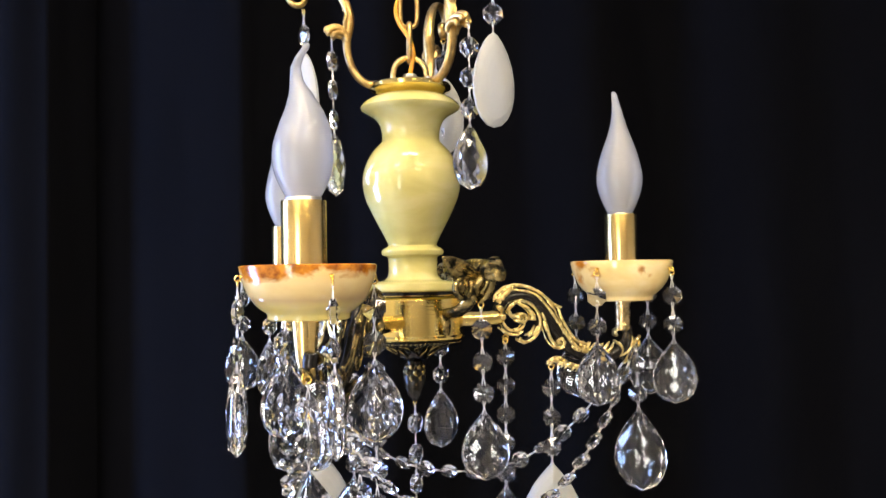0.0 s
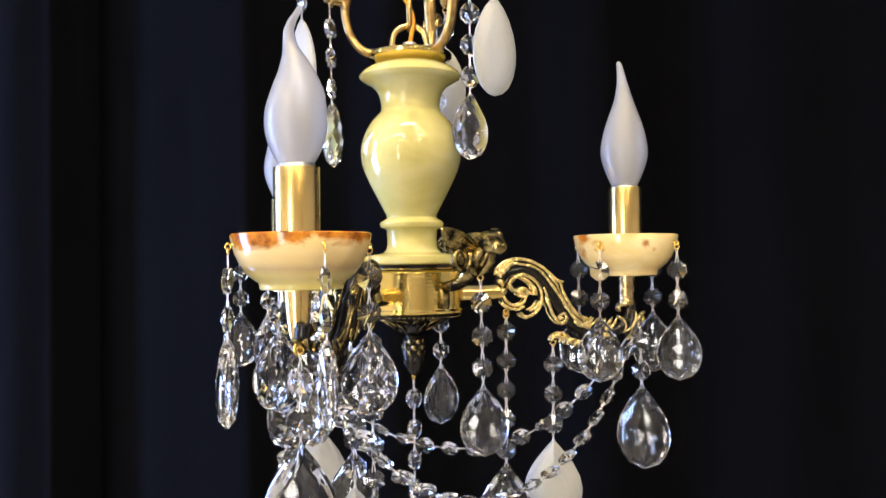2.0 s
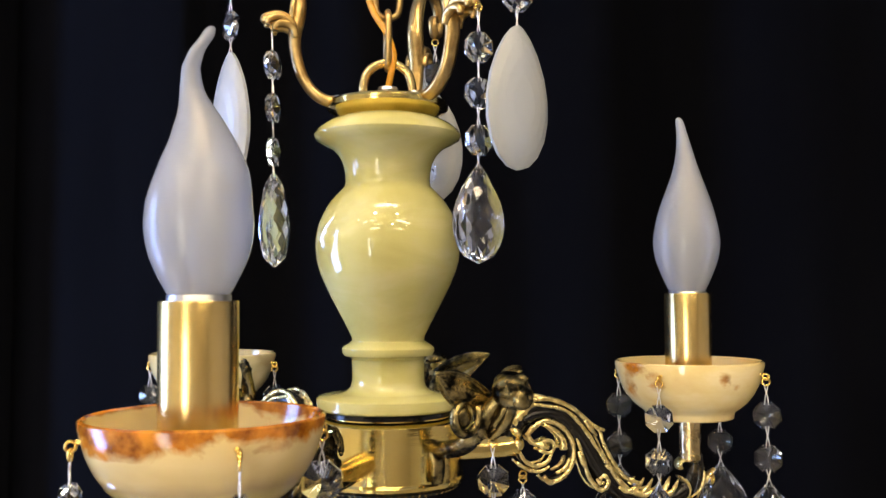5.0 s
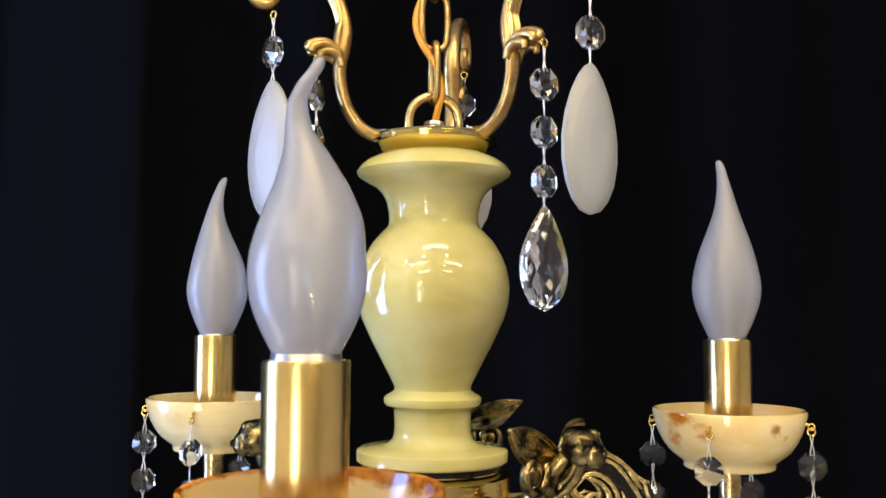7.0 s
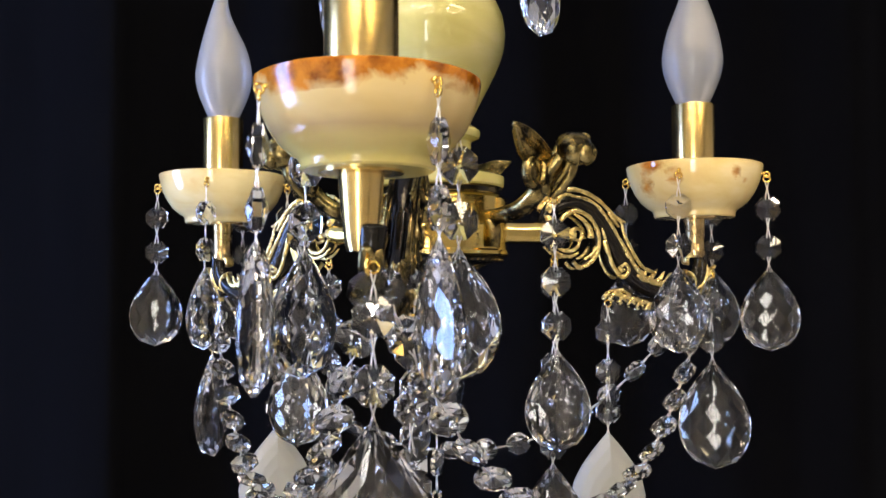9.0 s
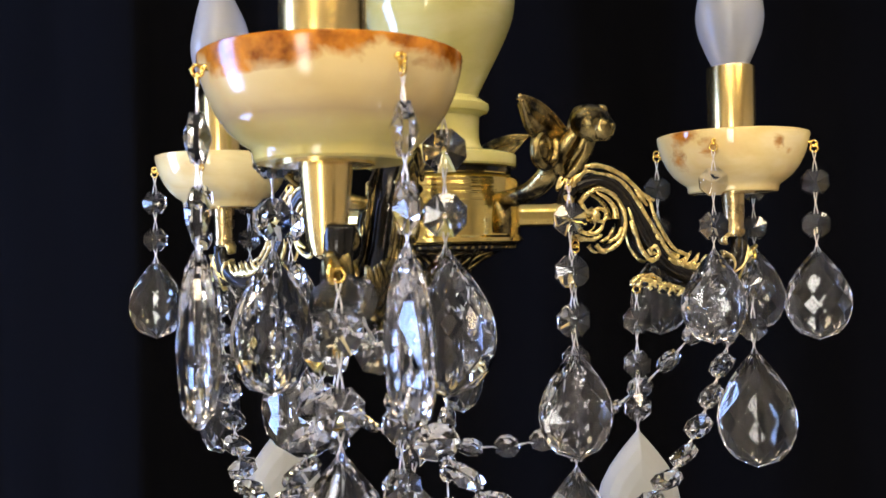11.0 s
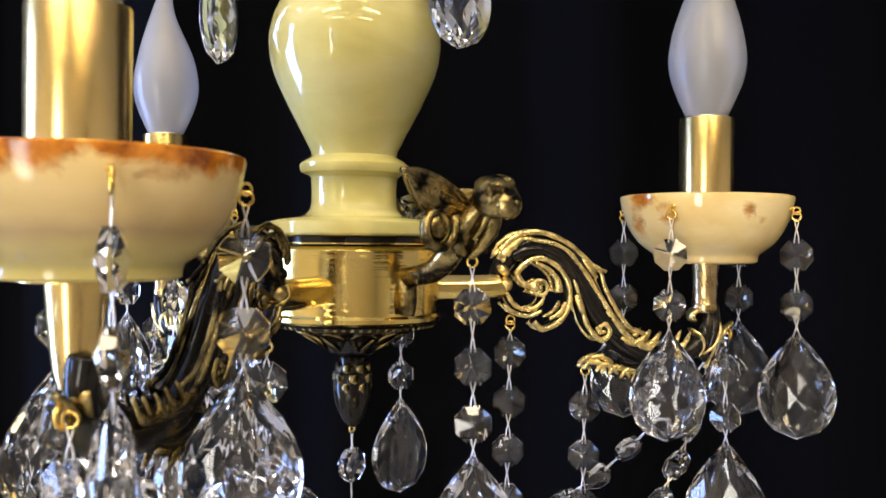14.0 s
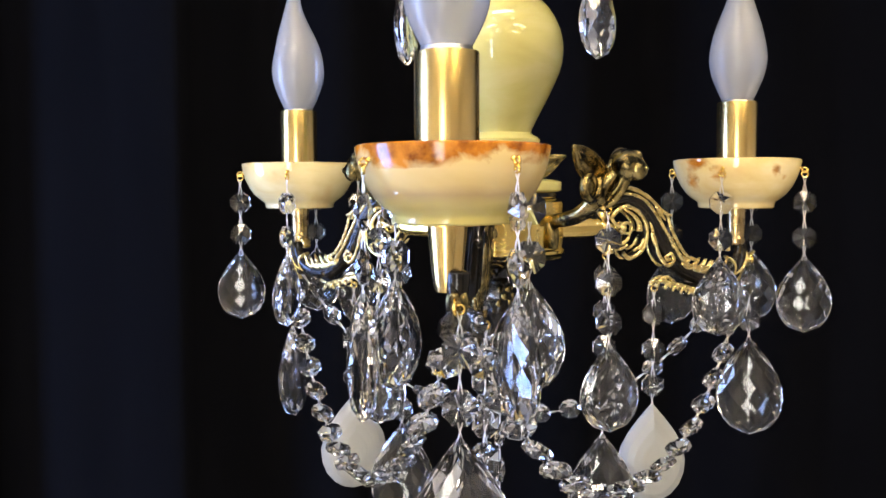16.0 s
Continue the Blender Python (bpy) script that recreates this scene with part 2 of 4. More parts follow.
# ---- shapes ----
MM = 0.001
HZ = 1.8


def part(name, shape, mat, parent=None, label="", m=None, smooth=None):
    """Links a bmesh, or shared mesh data, as one object under a thing or a part."""
    if isinstance(shape, bmesh.types.BMesh):
        me = bpy.data.meshes.new(name)
        bmesh.ops.recalc_face_normals(shape, faces=shape.faces[:])
        shape.to_mesh(me)
        shape.free()
        if smooth is not None:
            me.polygons.foreach_set("use_smooth", [True] * len(me.polygons))
            if smooth < 180:
                me.set_sharp_from_angle(angle=radians(smooth))
        me.materials.append(mat)
    else:
        me = shape
    ob = new(name, me)
    if parent:
        ob.parent = parent
    if m is not None:
        ob.matrix_basis = m
    if label:
        tagged(ob, label)
    return ob


def ring_strip(bm, rings, closed=True):
    for a, b in zip(rings, rings[1:]):
        n = len(a)
        for i in range(n if closed else n - 1):
            j = (i + 1) % n
            if len({a[i], a[j], b[j], b[i]}) == 4:
                bm.faces.new((a[i], a[j], b[j], b[i]))


def lathe(profile, n=48, bm=None, centre=(0, 0), caps=True):
    """Turns (radius, z) in mm about the upright line through centre (mm)."""
    bm = bm or bmesh.new()
    rings = [[bm.verts.new(((centre[0] + r * math.cos(2 * math.pi * i / n)) * MM, (centre[1] + r * math.sin(2 * math.pi * i / n)) * MM, z * MM)) for i in range(n)] for r, z in profile]
    ring_strip(bm, rings)
    if caps:
        bm.faces.new(rings[0])
        bm.faces.new(rings[-1])
    return bm


def smooth_line(points, steps=6):
    """Catmull-Rom through the points (any dimension)."""
    pts = [np.array(q, float) for q in points]
    pts = [2 * pts[0] - pts[1]] + pts + [2 * pts[-1] - pts[-2]]
    out = []
    for a, b, c, d in zip(pts, pts[1:], pts[2:], pts[3:]):
        for k in range(steps):
            t = k / steps
            out.append(0.5 * (2 * b + (c - a) * t + (2 * a - 5 * b + 4 * c - d) * t * t + (3 * b - a - 3 * c + d) * t ** 3))
    out.append(pts[-2])
    return out


def sweep(bm, path, radius, flat=1.0, n=10, side=(0, 1, 0)):
    """A tube along 3D path points in mm; radius(t) or a number; flat: its width along side against its depth."""
    side = np.array(side, float)
    rings = []
    last = len(path) - 1
    for i, q in enumerate(path):
        d = path[min(i + 1, last)] - path[max(i - 1, 0)]
        d = d / (np.linalg.norm(d) + 1e-9)
        u = side - d * (side @ d)
        u = u / (np.linalg.norm(u) + 1e-9)
        v = np.cross(d, u)
        r = radius(i / last) if callable(radius) else radius
        rings.append([bm.verts.new((q + r * (flat * u * math.cos(2 * math.pi * k / n) + v * math.sin(2 * math.pi * k / n))) * MM) for k in range(n)])
    ring_strip(bm, rings)
    bm.faces.new(rings[0])
    bm.faces.new(rings[-1])
    return bm


def plane_path(points, across=0.0, steps=6):
    """(s, z) points of an upright plane, made 3D: s along x, across along y."""
    return smooth_line([(s, across, z) for s, z in points], steps)


def torus(bm, centre, big, small, turn=None, n=20, k=8):
    turn = turn or Matrix.Identity(3)
    rings = []
    for i in range(n):
        a = 2 * math.pi * i / n
        rings.append([bm.verts.new((Vector(centre) + turn @ Vector(((big + small * math.cos(2 * math.pi * j / k)) * math.cos(a), (big + small * math.cos(2 * math.pi * j / k)) * math.sin(a), small * math.sin(2 * math.pi * j / k)))) * MM) for j in range(k)])
    ring_strip(bm, rings + [rings[0]])
    return bm


def blob(bm, centre, radii, n=14, turn=0.0):
    """An ellipsoid, tipped by turn degrees in the s-z plane."""
    m = Matrix.Rotation(radians(turn), 3, "Y")
    rings = []
    for i in range(1, n):
        a = math.pi * i / n
        rings.append([bm.verts.new((Vector(centre) + m @ Vector((radii[0] * math.sin(a) * math.cos(2 * math.pi * j / n), radii[1] * math.sin(a) * math.sin(2 * math.pi * j / n), radii[2] * math.cos(a)))) * MM) for j in range(n)])
    ring_strip(bm, rings)
    for ring, z in ((rings[0], radii[2]), (rings[-1], -radii[2])):
        tip = bm.verts.new((Vector(centre) + m @ Vector((0, 0, z))) * MM)
        for j in range(n):
            bm.faces.new((ring[j], ring[(j + 1) % n], tip))
    return bm


def box(bm, lo, hi):
    v = [bm.verts.new((x, y, z)) for x in (lo[0], hi[0]) for y in (lo[1], hi[1]) for z in (lo[2], hi[2])]
    for f in ((0, 1, 3, 2), (4, 6, 7, 5), (0, 4, 5, 1), (2, 3, 7, 6), (0, 2, 6, 4), (1, 5, 7, 3)):
        bm.faces.new([v[i] for i in f])
    return bm


# ---- the room ----
X0, X1, Y0, Y1, TOP = -2.0, 2.0, -2.6, 1.0, 2.75


def room_box(name, lo, hi, mat, label):
    return tagged(part(name, box(bmesh.new(), lo, hi), mat), label, "wall" if "wall" in name else name, kind="structure")


room_box("floor", (X0 - 0.1, Y0 - 0.1, -0.1), (X1 + 0.1, Y1 + 0.1, 0), FLOOR, "pale grey smooth showroom floor")
room_box("ceiling", (X0 - 0.1, Y0 - 0.1, TOP), (X1 + 0.1, Y1 + 0.1, TOP + 0.1), CEILING, "plain white plastered ceiling")
room_box("wall_back", (X0, Y1, 0), (X1, Y1 + 0.1, TOP), WALL, "plain grey wall behind the dark curtain")
bm = bmesh.new()
box(bm, (X0, Y0 - 0.1, 0), (-1.35, Y0, TOP))
box(bm, (-0.75, Y0 - 0.1, 0), (X1, Y0, TOP))
box(bm, (-1.35, Y0 - 0.1, 0), (-0.75, Y0, 0.35))
box(bm, (-1.35, Y0 - 0.1, 2.45), (-0.75, Y0, TOP))
tagged(part("wall_front", bm, MID_TONE), "taupe plastered wall with a tall window opening", "wall", kind="structure")
room_box("wall_right", (X1, Y0, 0), (X1 + 0.1, Y1, TOP), MID_TONE, "plain taupe plastered wall")
bm = bmesh.new()
box(bm, (X0 - 0.1, Y0, 0), (X0, -0.32, TOP))
box(bm, (X0 - 0.1, 0.32, 0), (X0, Y1, TOP))
box(bm, (X0 - 0.1, -0.32, 0), (X0, 0.32, 0.95))
box(bm, (X0 - 0.1, -0.32, 2.55), (X0, 0.32, TOP))
tagged(part("wall_left", bm, PALE), "plain pale wall with a window opening", "wall", kind="structure")

# the curtain: deep upright folds, one hung sheet with thickness
bm = bmesh.new()
cols = 420
fr, bk = [], []
for k in range(cols + 1):
    x = -1.95 + 3.9 * k / cols
    # pleats that lap over one another on the window's side, flatter cloth beyond
    pleat = 0.75 * ((-0.52 - x) % 0.36) if x < -0.52 else 0.5 * (-0.25 - x) if x < -0.25 else 0.0
    calm = 1.0 if x < -0.25 else 0.6
    y = 0.60 + pleat + calm * 0.028 * math.sin(x * 21 + 1.3 * math.sin(x * 5.1)) + calm * 0.016 * math.sin(x * 39 + 2.0 + math.sin(x * 9.0)) + 0.02 * math.sin(x * 6.5 + 1)
    fr.append([bm.verts.new((x, y + 0.006 * math.sin(z * 2 + x * 7), z)) for z in (0.02, 0.7, 1.4, 2.1, 2.7)])
    bk.append([bm.verts.new((x, y + 0.004 + 0.006 * math.sin(z * 2 + x * 7), z)) for z in (0.02, 0.7, 1.4, 2.1, 2.7)])
ring_strip(bm, fr, False)
ring_strip(bm, bk, False)
for k in range(cols):
    for e in (0, -1):
        bm.faces.new((fr[k][e], fr[k + 1][e], bk[k + 1][e], bk[k][e]))
tagged(part("curtain", bm, VELVET, smooth=180), "black heavy cloth curtain hanging in upright folds", "curtain")

# ceiling lights of the showroom
lamps = []
for x, y, lx, ly in ((-0.62, -1.05, 0.3, 0.05), (0.62, -1.05, 0.3, 0.05), (-0.62, -1.75, 0.3, 0.05), (0.62, -1.75, 0.3, 0.05), (0.0, -0.45, 0.26, 0.05)):
    th = tagged(new("ceiling_light"), "long white ceiling light with a glowing warm diffuser", "ceiling light", "showroom ceiling lights")
    th.location = (x, y, TOP)
    part("housing", box(bmesh.new(), (-lx - 0.01, -ly - 0.01, -0.03), (lx + 0.01, ly + 0.01, -0.001)), TRIM, th)
    part("diffuser", box(bmesh.new(), (-lx, -ly, -0.045), (lx, ly, -0.03)), LAMP, th)

GLOW, nt, p = material("downlight_glow")
p.inputs["Emission Color"].default_value = (1.0, 0.86, 0.64, 1)
p.inputs["Emission Strength"].default_value = 620.0
first = None
for x, y in ((-0.95, -0.75), (-0.32, -0.75), (0.3, -0.75), (0.95, -0.75), (-0.95, -1.4), (-0.32, -1.4), (0.3, -1.4), (0.95, -1.4), (-1.4, -0.2)):
    if first:
        copy_thing(first, Matrix.Translation((x, y, TOP)))
        continue
    first = tagged(new("downlight"), "small round white ceiling downlight, switched on", "downlight", "showroom downlights")
    first.location = (x, y, TOP)
    part("bezel", lathe([(28, -1), (45, -1), (44, -8), (30, -10), (28, -4)], 24, caps=False), TRIM, first)
    part("lens", lathe([(2, -3.5), (27, -3.5), (27, -6), (2, -6)], 16), GLOW, first)

# ---- the chandelier ----
chandelier = tagged(new("chandelier"), "three-armed brass and pale green onyx chandelier with crystal drops", "chandelier")
chandelier.location = (0, 0, HZ)

vase = part("onyx_vase", lathe([
    (8, 118), (21.5, 118), (24, 117.6), (28.5, 115.2), (31.8, 112.6), (33, 110.4), (32.2, 108.6), (29, 106.6), (24.6, 104.2), (21.8, 101.2), (20, 97.5), (19.1, 93), (19, 89.5), (19.6, 87.2),
    (22.4, 84.6), (26, 80.5), (29, 75.4), (31.2, 70), (32.3, 64.5), (32.5, 60), (31.8, 54), (30.2, 48.5), (27.8, 43), (24.8, 36.8), (21.6, 30.8), (18.6, 25), (16.4, 20.6),
    (16.2, 18.9), (17.6, 17.8), (19.6, 16.7), (20.6, 15.6), (20.6, 13.8), (19.8, 12.4), (17.4, 11.6), (16.4, 10.6), (16.1, 6.5), (16.1, 1.5), (16.8, -1.4), (18.6, -3.2), (21.5, -4.2),
    (30.2, -5.2), (31.6, -6), (31.8, -7.2), (31.6, -10.2), (30.8, -11), (8, -11)], 72), ONYX_GREEN, chandelier, "pale yellow-green polished onyx vase column", smooth=40)
hub = part("hub", lathe([
    (10, -11), (27.5, -11.1), (28.2, -12), (28.4, -14.2), (31, -15), (32.4, -16.2), (32.7, -18), (32.7, -39.6), (33.6, -40.6), (33.6, -42), (32, -43), (10, -43)], 72), BRASS, chandelier, "polished brass drum hub", smooth=30)
# shade of the narrow gap between vase and hub, put in as a black ring
part("gap_shade_ring", lathe([(28.2, -11.4), (29.2, -11.6), (29.2, -13.6), (28.2, -13.8)], 64, caps=False), BLACK, hub, "black ring standing in for the shaded gap under the vase", smooth=30)

# the dark cast cup and pine-cone finial under the hub
canopy = part("lower_cup", lathe([(8, -42.8), (30.5, -42.9), (31.4, -43.8), (30.6, -45), (27, -45.6), (24, -46.2), (18.4, -47.6), (15, -49.4), (12, -52.2), (10.4, -54.4), (8.5, -55.6), (5, -56), (4, -56.2)], 64), BLACK, chandelier, "dark patinated cast brass cup", smooth=35)
bm = bmesh.new()
for k in range(64):
    a = 2 * math.pi * k / 64
    blob(bm, (30.4 * math.cos(a), 30.4 * math.sin(a), -44.2), (1.1, 1.1, 0.9), 5)
part("bead_rim", bm, AGED, canopy, "ring of small cast beads", smooth=180)
bm = bmesh.new()
for k in range(10):
    a = 2 * math.pi * k / 10
    ca, sa = math.cos(a), math.sin(a)
    for turn in (-1, 1):
        pts = []
        for t in range(9):
            u = t / 8
            r = 23.5 - 12.5 * u
            b = a + turn * 0.26 * math.sin(math.pi * u) * (1 - 0.3 * u)
            z = -46.6 - 7.4 * u ** 1.5 + 0.2
            pts.append(np.array((r * math.cos(b), r * math.sin(b), z)))
        sweep(bm, pts, lambda t: 0.35 + 0.5 * math.sin(math.pi * t), 1.0, 6, (0, 0, 1))
part("leaf_relief", bm, AGED, canopy, "raised leaf ornament", smooth=180)
finial = part("finial", lathe([(4, -56), (5.2, -57), (5, -59), (6.4, -61.4), (7.3, -65), (7.4, -69), (6.6, -74), (4.8, -79), (2.6, -82.6), (0.6, -84)], 28), BLACK, chandelier, "dark pine-cone finial", smooth=180)
scale_mesh = None
for row in range(6):
    z = -61.5 - row * 3.5
    r = [5.2, 6.0, 5.9, 5.2, 4.0, 2.4][row]
    for k in range(7):
        o = part("cone_scale", scale_mesh or blob(bmesh.new(), (0, 0, 0), (1.8, 2.5, 3.0), 8, 14), AGED, finial, "", pose(0, 0, z * MM, 0, 0, 360 * (k + 0.5 * (row % 2)) / 7) @ Matrix.Translation((r * MM, 0, 0)), 180)
        scale_mesh = o.data

# crown plate on the vase, its loop, nut, screws
plate = part("crown_plate", lathe([(6, 118), (20.5, 117.8), (22.4, 119), (24.5, 120.6), (26.6, 121.6), (27.3, 122.4), (27.3, 124.6), (26.4, 125.6), (8, 126)], 64), BRASS, chandelier, "polished brass crown plate", smooth=30)
part("loop", sweep(bmesh.new(), smooth_line([(-11, 0, 124), (-11, 0, 133), (-9.2, 0, 139), (-5, 0, 142.6), (0, 0, 143.8), (5, 0, 142.6), (9.2, 0, 139), (11, 0, 133), (11, 0, 124)]), 2.1, 1.2, 10), SATIN, plate, "upright brass loop", pose(0, 0, 0, 0, 0, 8), 180)
part("threaded_nut", lathe([(7, 125.6), (7, 127.4), (4.6, 127.6), (4.6, 129), (4.1, 129.4), (4.6, 130), (4.1, 130.6), (4.6, 131.2), (4.2, 132.6), (2, 132.8)], 12), STEEL, plate, "steel threaded nut")
MID = (-45.5, 73.5, 194.0)
for az in MID:
    for side in (-12, 12):
        a = radians(az + side)
        part("screw", blob(bmesh.new(), (24 * math.cos(a), 24 * math.sin(a), 125.8), (1.9, 1.9, 1.3), 8), STEEL, plate, smooth=180)

# ---- crown arms ----
bm_arm = sweep(bmesh.new(), plane_path([(22, 125.4), (27.5, 125.4), (33.5, 129), (38.6, 136.5), (41.2, 146), (41.6, 154), (40, 162), (39.6, 170), (42, 179), (47.5, 187), (55, 193), (64, 196), (72, 194.5), (78, 189), (79.6, 182), (76.5, 176.6), (71.5, 176), (68.6, 179.6), (70, 183.4), (73.4, 183.4)]), lambda t: 2.7 - 0.9 * t + 0.7 * math.exp(-((t - 0.33) / 0.1) ** 2), 1.35, 12)
bm_ridge = bmesh.new()
for off in (-2.2, 0, 2.2):
    sweep(bm_ridge, plane_path([(41.6, 150), (43.2, 158), (42.8, 166), (41.8, 172), (44.6, 180), (50, 188), (57, 193.5)], off), lambda t: 0.5 + 1.0 * math.sin(math.pi * min(1, t * 1.05)), 1.0, 8)
bm_leaf = bmesh.new()
for k, (ds, dz, off) in enumerate(((12.5, 9.5, 0), (11, 8.0, 2.6), (11, 8.0, -2.6), (8, 5.2, 4), (8, 5.2, -4))):
    sweep(bm_leaf, plane_path([(41.4, 152), (42.6, 152 + dz * 0.75), (42 + ds * 0.5, 152 + dz * 1.15), (42 + ds, 152 + dz), (42.6 + ds, 149.6 + dz)], off), lambda t: 2.0 - 1.2 * abs(t - 0.45), 1.2, 8)
blob(bm_leaf, (54.6, 0, 160.2), (2.2, 2.4, 2.0), 8)
crown_meshes = None
for az in MID:
    turn = pose(0, 0, 0, 0, 0, az)
    if crown_meshes is None:
        a = part("crown_arm", bm_arm, CROWN, chandelier, "slender S-shaped bronzed crown arm", turn, 180)
        b = part("ridges", bm_ridge, SATIN, a, "", None, 180)
        c = part("acanthus_leaf", bm_leaf, CROWN, a, "cast acanthus leaf", None, 180)
        crown_meshes = (a.data, b.data, c.data)
    else:
        a = part("crown_arm", crown_meshes[0], None, chandelier, "slender S-shaped bronzed crown arm", turn)
        part("ridges", crown_meshes[1], None, a)
        part("acanthus_leaf", crown_meshes[2], None, a, "cast acanthus leaf")

# ---- winged brackets between the arms: one plain cast mesh each ----
bm = bmesh.new()
sweep(bm, smooth_line([(26, 0, -26), (33, -1, -25.5), (40, -1.5, -24.6), (47, -2, -22.8), (53.6, -3, -19), (59, -3.2, -13.4), (63.4, -2.6, -7.4), (67.6, -1, -2.4), (71, 0, 0.6)]), lambda t: 3.2 + 0.7 * math.sin(math.pi * t), 1.3, 14)
sweep(bm, smooth_line([(30, -1, -26), (33.4, -2.4, -29.5), (34.6, -3, -35.4), (34.2, -3, -39)]), lambda t: 3.0 - 1.0 * t, 1.5, 10)
# ruffled edge down the back and a fold of drapery under the head
for q in range(9):
    t = q / 8
    blob(bm, (42 + 21 * t, -4.6, -26.6 + 17 * t ** 1.5), (1.5, 1.3, 1.7), 7)
sweep(bm, smooth_line([(71.5, 1, -2), (70.4, 1.6, -8), (67, 1.4, -13.4), (62, 0.4, -18.4)]), lambda t: 2.9 - 1.5 * t, 1.3, 10)
sweep(bm, smooth_line([(72.4, -2.4, -3), (70.4, -3, -8), (66.4, -3, -12.4)]), lambda t: 1.3 - 0.6 * t, 1.2, 8)
for side, k in ((-1, 1.0), (1, 0.56)):
    turns = []
    for q in range(17):
        a = radians(-30 + 34 * q)
        r = 8.2 * (1 - 0.75 * q / 16)
        turns.append((62.0 - 0.06 * q, side * k * (14.7 - r * math.cos(a) * 0.95), -8.2 - r * math.sin(a)))
    sweep(bm, smooth_line([(60, side * 2, -16), (61.5, side * k * 5, -15.5)] + turns, 2), lambda t: 2.1 - 1.1 * t, 1.3, 8, (1, 0, 0))
    blob(bm, (61.5, side * k * 14.5, -8.4), (1.8, 4.2 * k, 4.2), 8)
    upper = smooth_line([(63, side * 2.5, -0.6), (62.6, side * k * 8, 3.6), (62.2, side * k * 15, 7.2), (62.2, side * k * 23, 9.0), (63, side * k * 31, 8.8)], 4)
    lower = smooth_line([(62, side * 3.5, -5), (61, side * k * 9, -4.6), (60.4, side * k * 16, -4.8), (60.8, side * k * 22.5, -0.6), (62.6, side * k * 29, 6.8)], 4)
    grid = []
    for q0, q1 in zip(upper, lower):
        grid.append([q0 * (1 - v / 10) + q1 * v / 10 + np.array((1.5 * math.sin(math.pi * v / 10) + 0.45 * math.sin(v * 2.2), 0, 0)) for v in range(11)])
    front = [[bm.verts.new(Vector(q) * MM) for q in row] for row in grid]
    back = [[bm.verts.new((Vector(q) + Vector((-2.2, 0, 0))) * MM) for q in row] for row in grid]
    ring_strip(bm, front, False)
    ring_strip(bm, back, False)
    edge = lambda g: g[0] + [r[-1] for r in g[1:]] + g[-1][-2::-1] + [r[0] for r in g[-2:0:-1]]
    ring_strip(bm, [edge(front), edge(back)])
    sweep(bm, [q + np.array((-0.4, 0, 0.3)) for q in upper], lambda t: 1.6 - 0.6 * t, 1.0, 8, (1, 0, 0))
blob(bm, (73.2, 0, 1.4), (7.6, 8.0, 7.2), 18)
blob(bm, (78.4, 0.4, -0.8), (4.0, 5.4, 5.0), 12)
blob(bm, (71.0, 1.0, 5.4), (5.6, 6.6, 3.6), 12)
blob(bm, (76.2, 1.6, 6.2), (3.4, 3.0, 2.2), 10)
blob(bm, (82.2, 0.4, -0.4), (1.3, 1.4, 1.5), 8)
me = None
for az in MID:
    o = part("winged_bracket", me or bm, AGED, chandelier, "dark aged brass winged figure bracket", pose(0, 0, 0, 0, 0, az), 180)
    me = o.data

# ---- the three arms ----
R0 = 147.3
ARMS = ((14.25, 147.3, ONYX_SPOT, "cream onyx bowl with a few brown spots"), (133.3, 155.0, ONYX_PLAIN, "plain pale cream onyx bowl"), (253.4, 157.5, ONYX_RUST, "cream onyx bowl with a rust-brown rim"))
ARM_TURN = (14.25, 133.3, 254.9)
BOWL_SHIFT = ((0, 0), (0, 0), (2.0, 0))
arm_parts = []
bm = sweep(bmesh.new(), plane_path([(56, -29), (58, -23), (61.4, -18.2), (66.4, -14.6), (74.5, -13.4), (82.6, -17), (89, -24), (94, -31.8), (98.6, -40), (105, -48.6), (114, -55.4), (125.3, -59), (135.5, -59), (143.6, -55.2), (148.6, -48.6), (150, -39.6)]), lambda t: 3.2 + 2.0 * math.sin(math.pi * min(1, t * 1.05)), 0.9, 16)
for off in (-2.4, 2.4):
    # long round flutes along the dark body
    sweep(bm, plane_path([(62, -18.6), (67.4, -16.4), (74.6, -15.8), (81.4, -19), (87.2, -25.6), (92, -33), (96.8, -41.4), (103.6, -49.8), (113, -56.6), (124, -60)], off), lambda t: 2.2 + 0.4 * math.sin(math.pi * t), 1.0, 8)
arm_parts.append(("arm", bm, BLACK, "dark patinated cast brass arm"))
F = 4.3


def both(bm, points, radius, flat=0.8, across=F, n=8, steps=5):
    """One raised line on each flank of an arm; radius: mm from its start to its end, by way of its middle."""
    r0, r1, r2 = radius
    for side in (-1, 1):
        sweep(bm, plane_path(points, side * across, steps), lambda t: (r0 * (1 - t) + r2 * t) + (r1 - (r0 + r2) / 2) * math.sin(math.pi * t) + 0.12 * math.sin(t * 47 + r1 * 9), flat, n)


bm = bmesh.new()
both(bm, [(56.2, -19.6), (58.4, -14.4), (63.6, -10.4), (70.4, -8.8), (77, -9.8), (83.3, -12.4), (87.8, -15.2), (93, -19.8), (97.4, -22.8), (101.2, -24.4)], (1.1, 1.15, 0.7))
both(bm, [(60.6, -15.6), (66, -11.6), (72.6, -12.3), (79, -13.4), (84.4, -16), (88.8, -20.6), (93, -25.8), (98.3, -33.6), (103.6, -41.4), (107.3, -46.8), (112.8, -52), (119.8, -55.2), (126, -54)], (0.7, 1.0, 1.3))
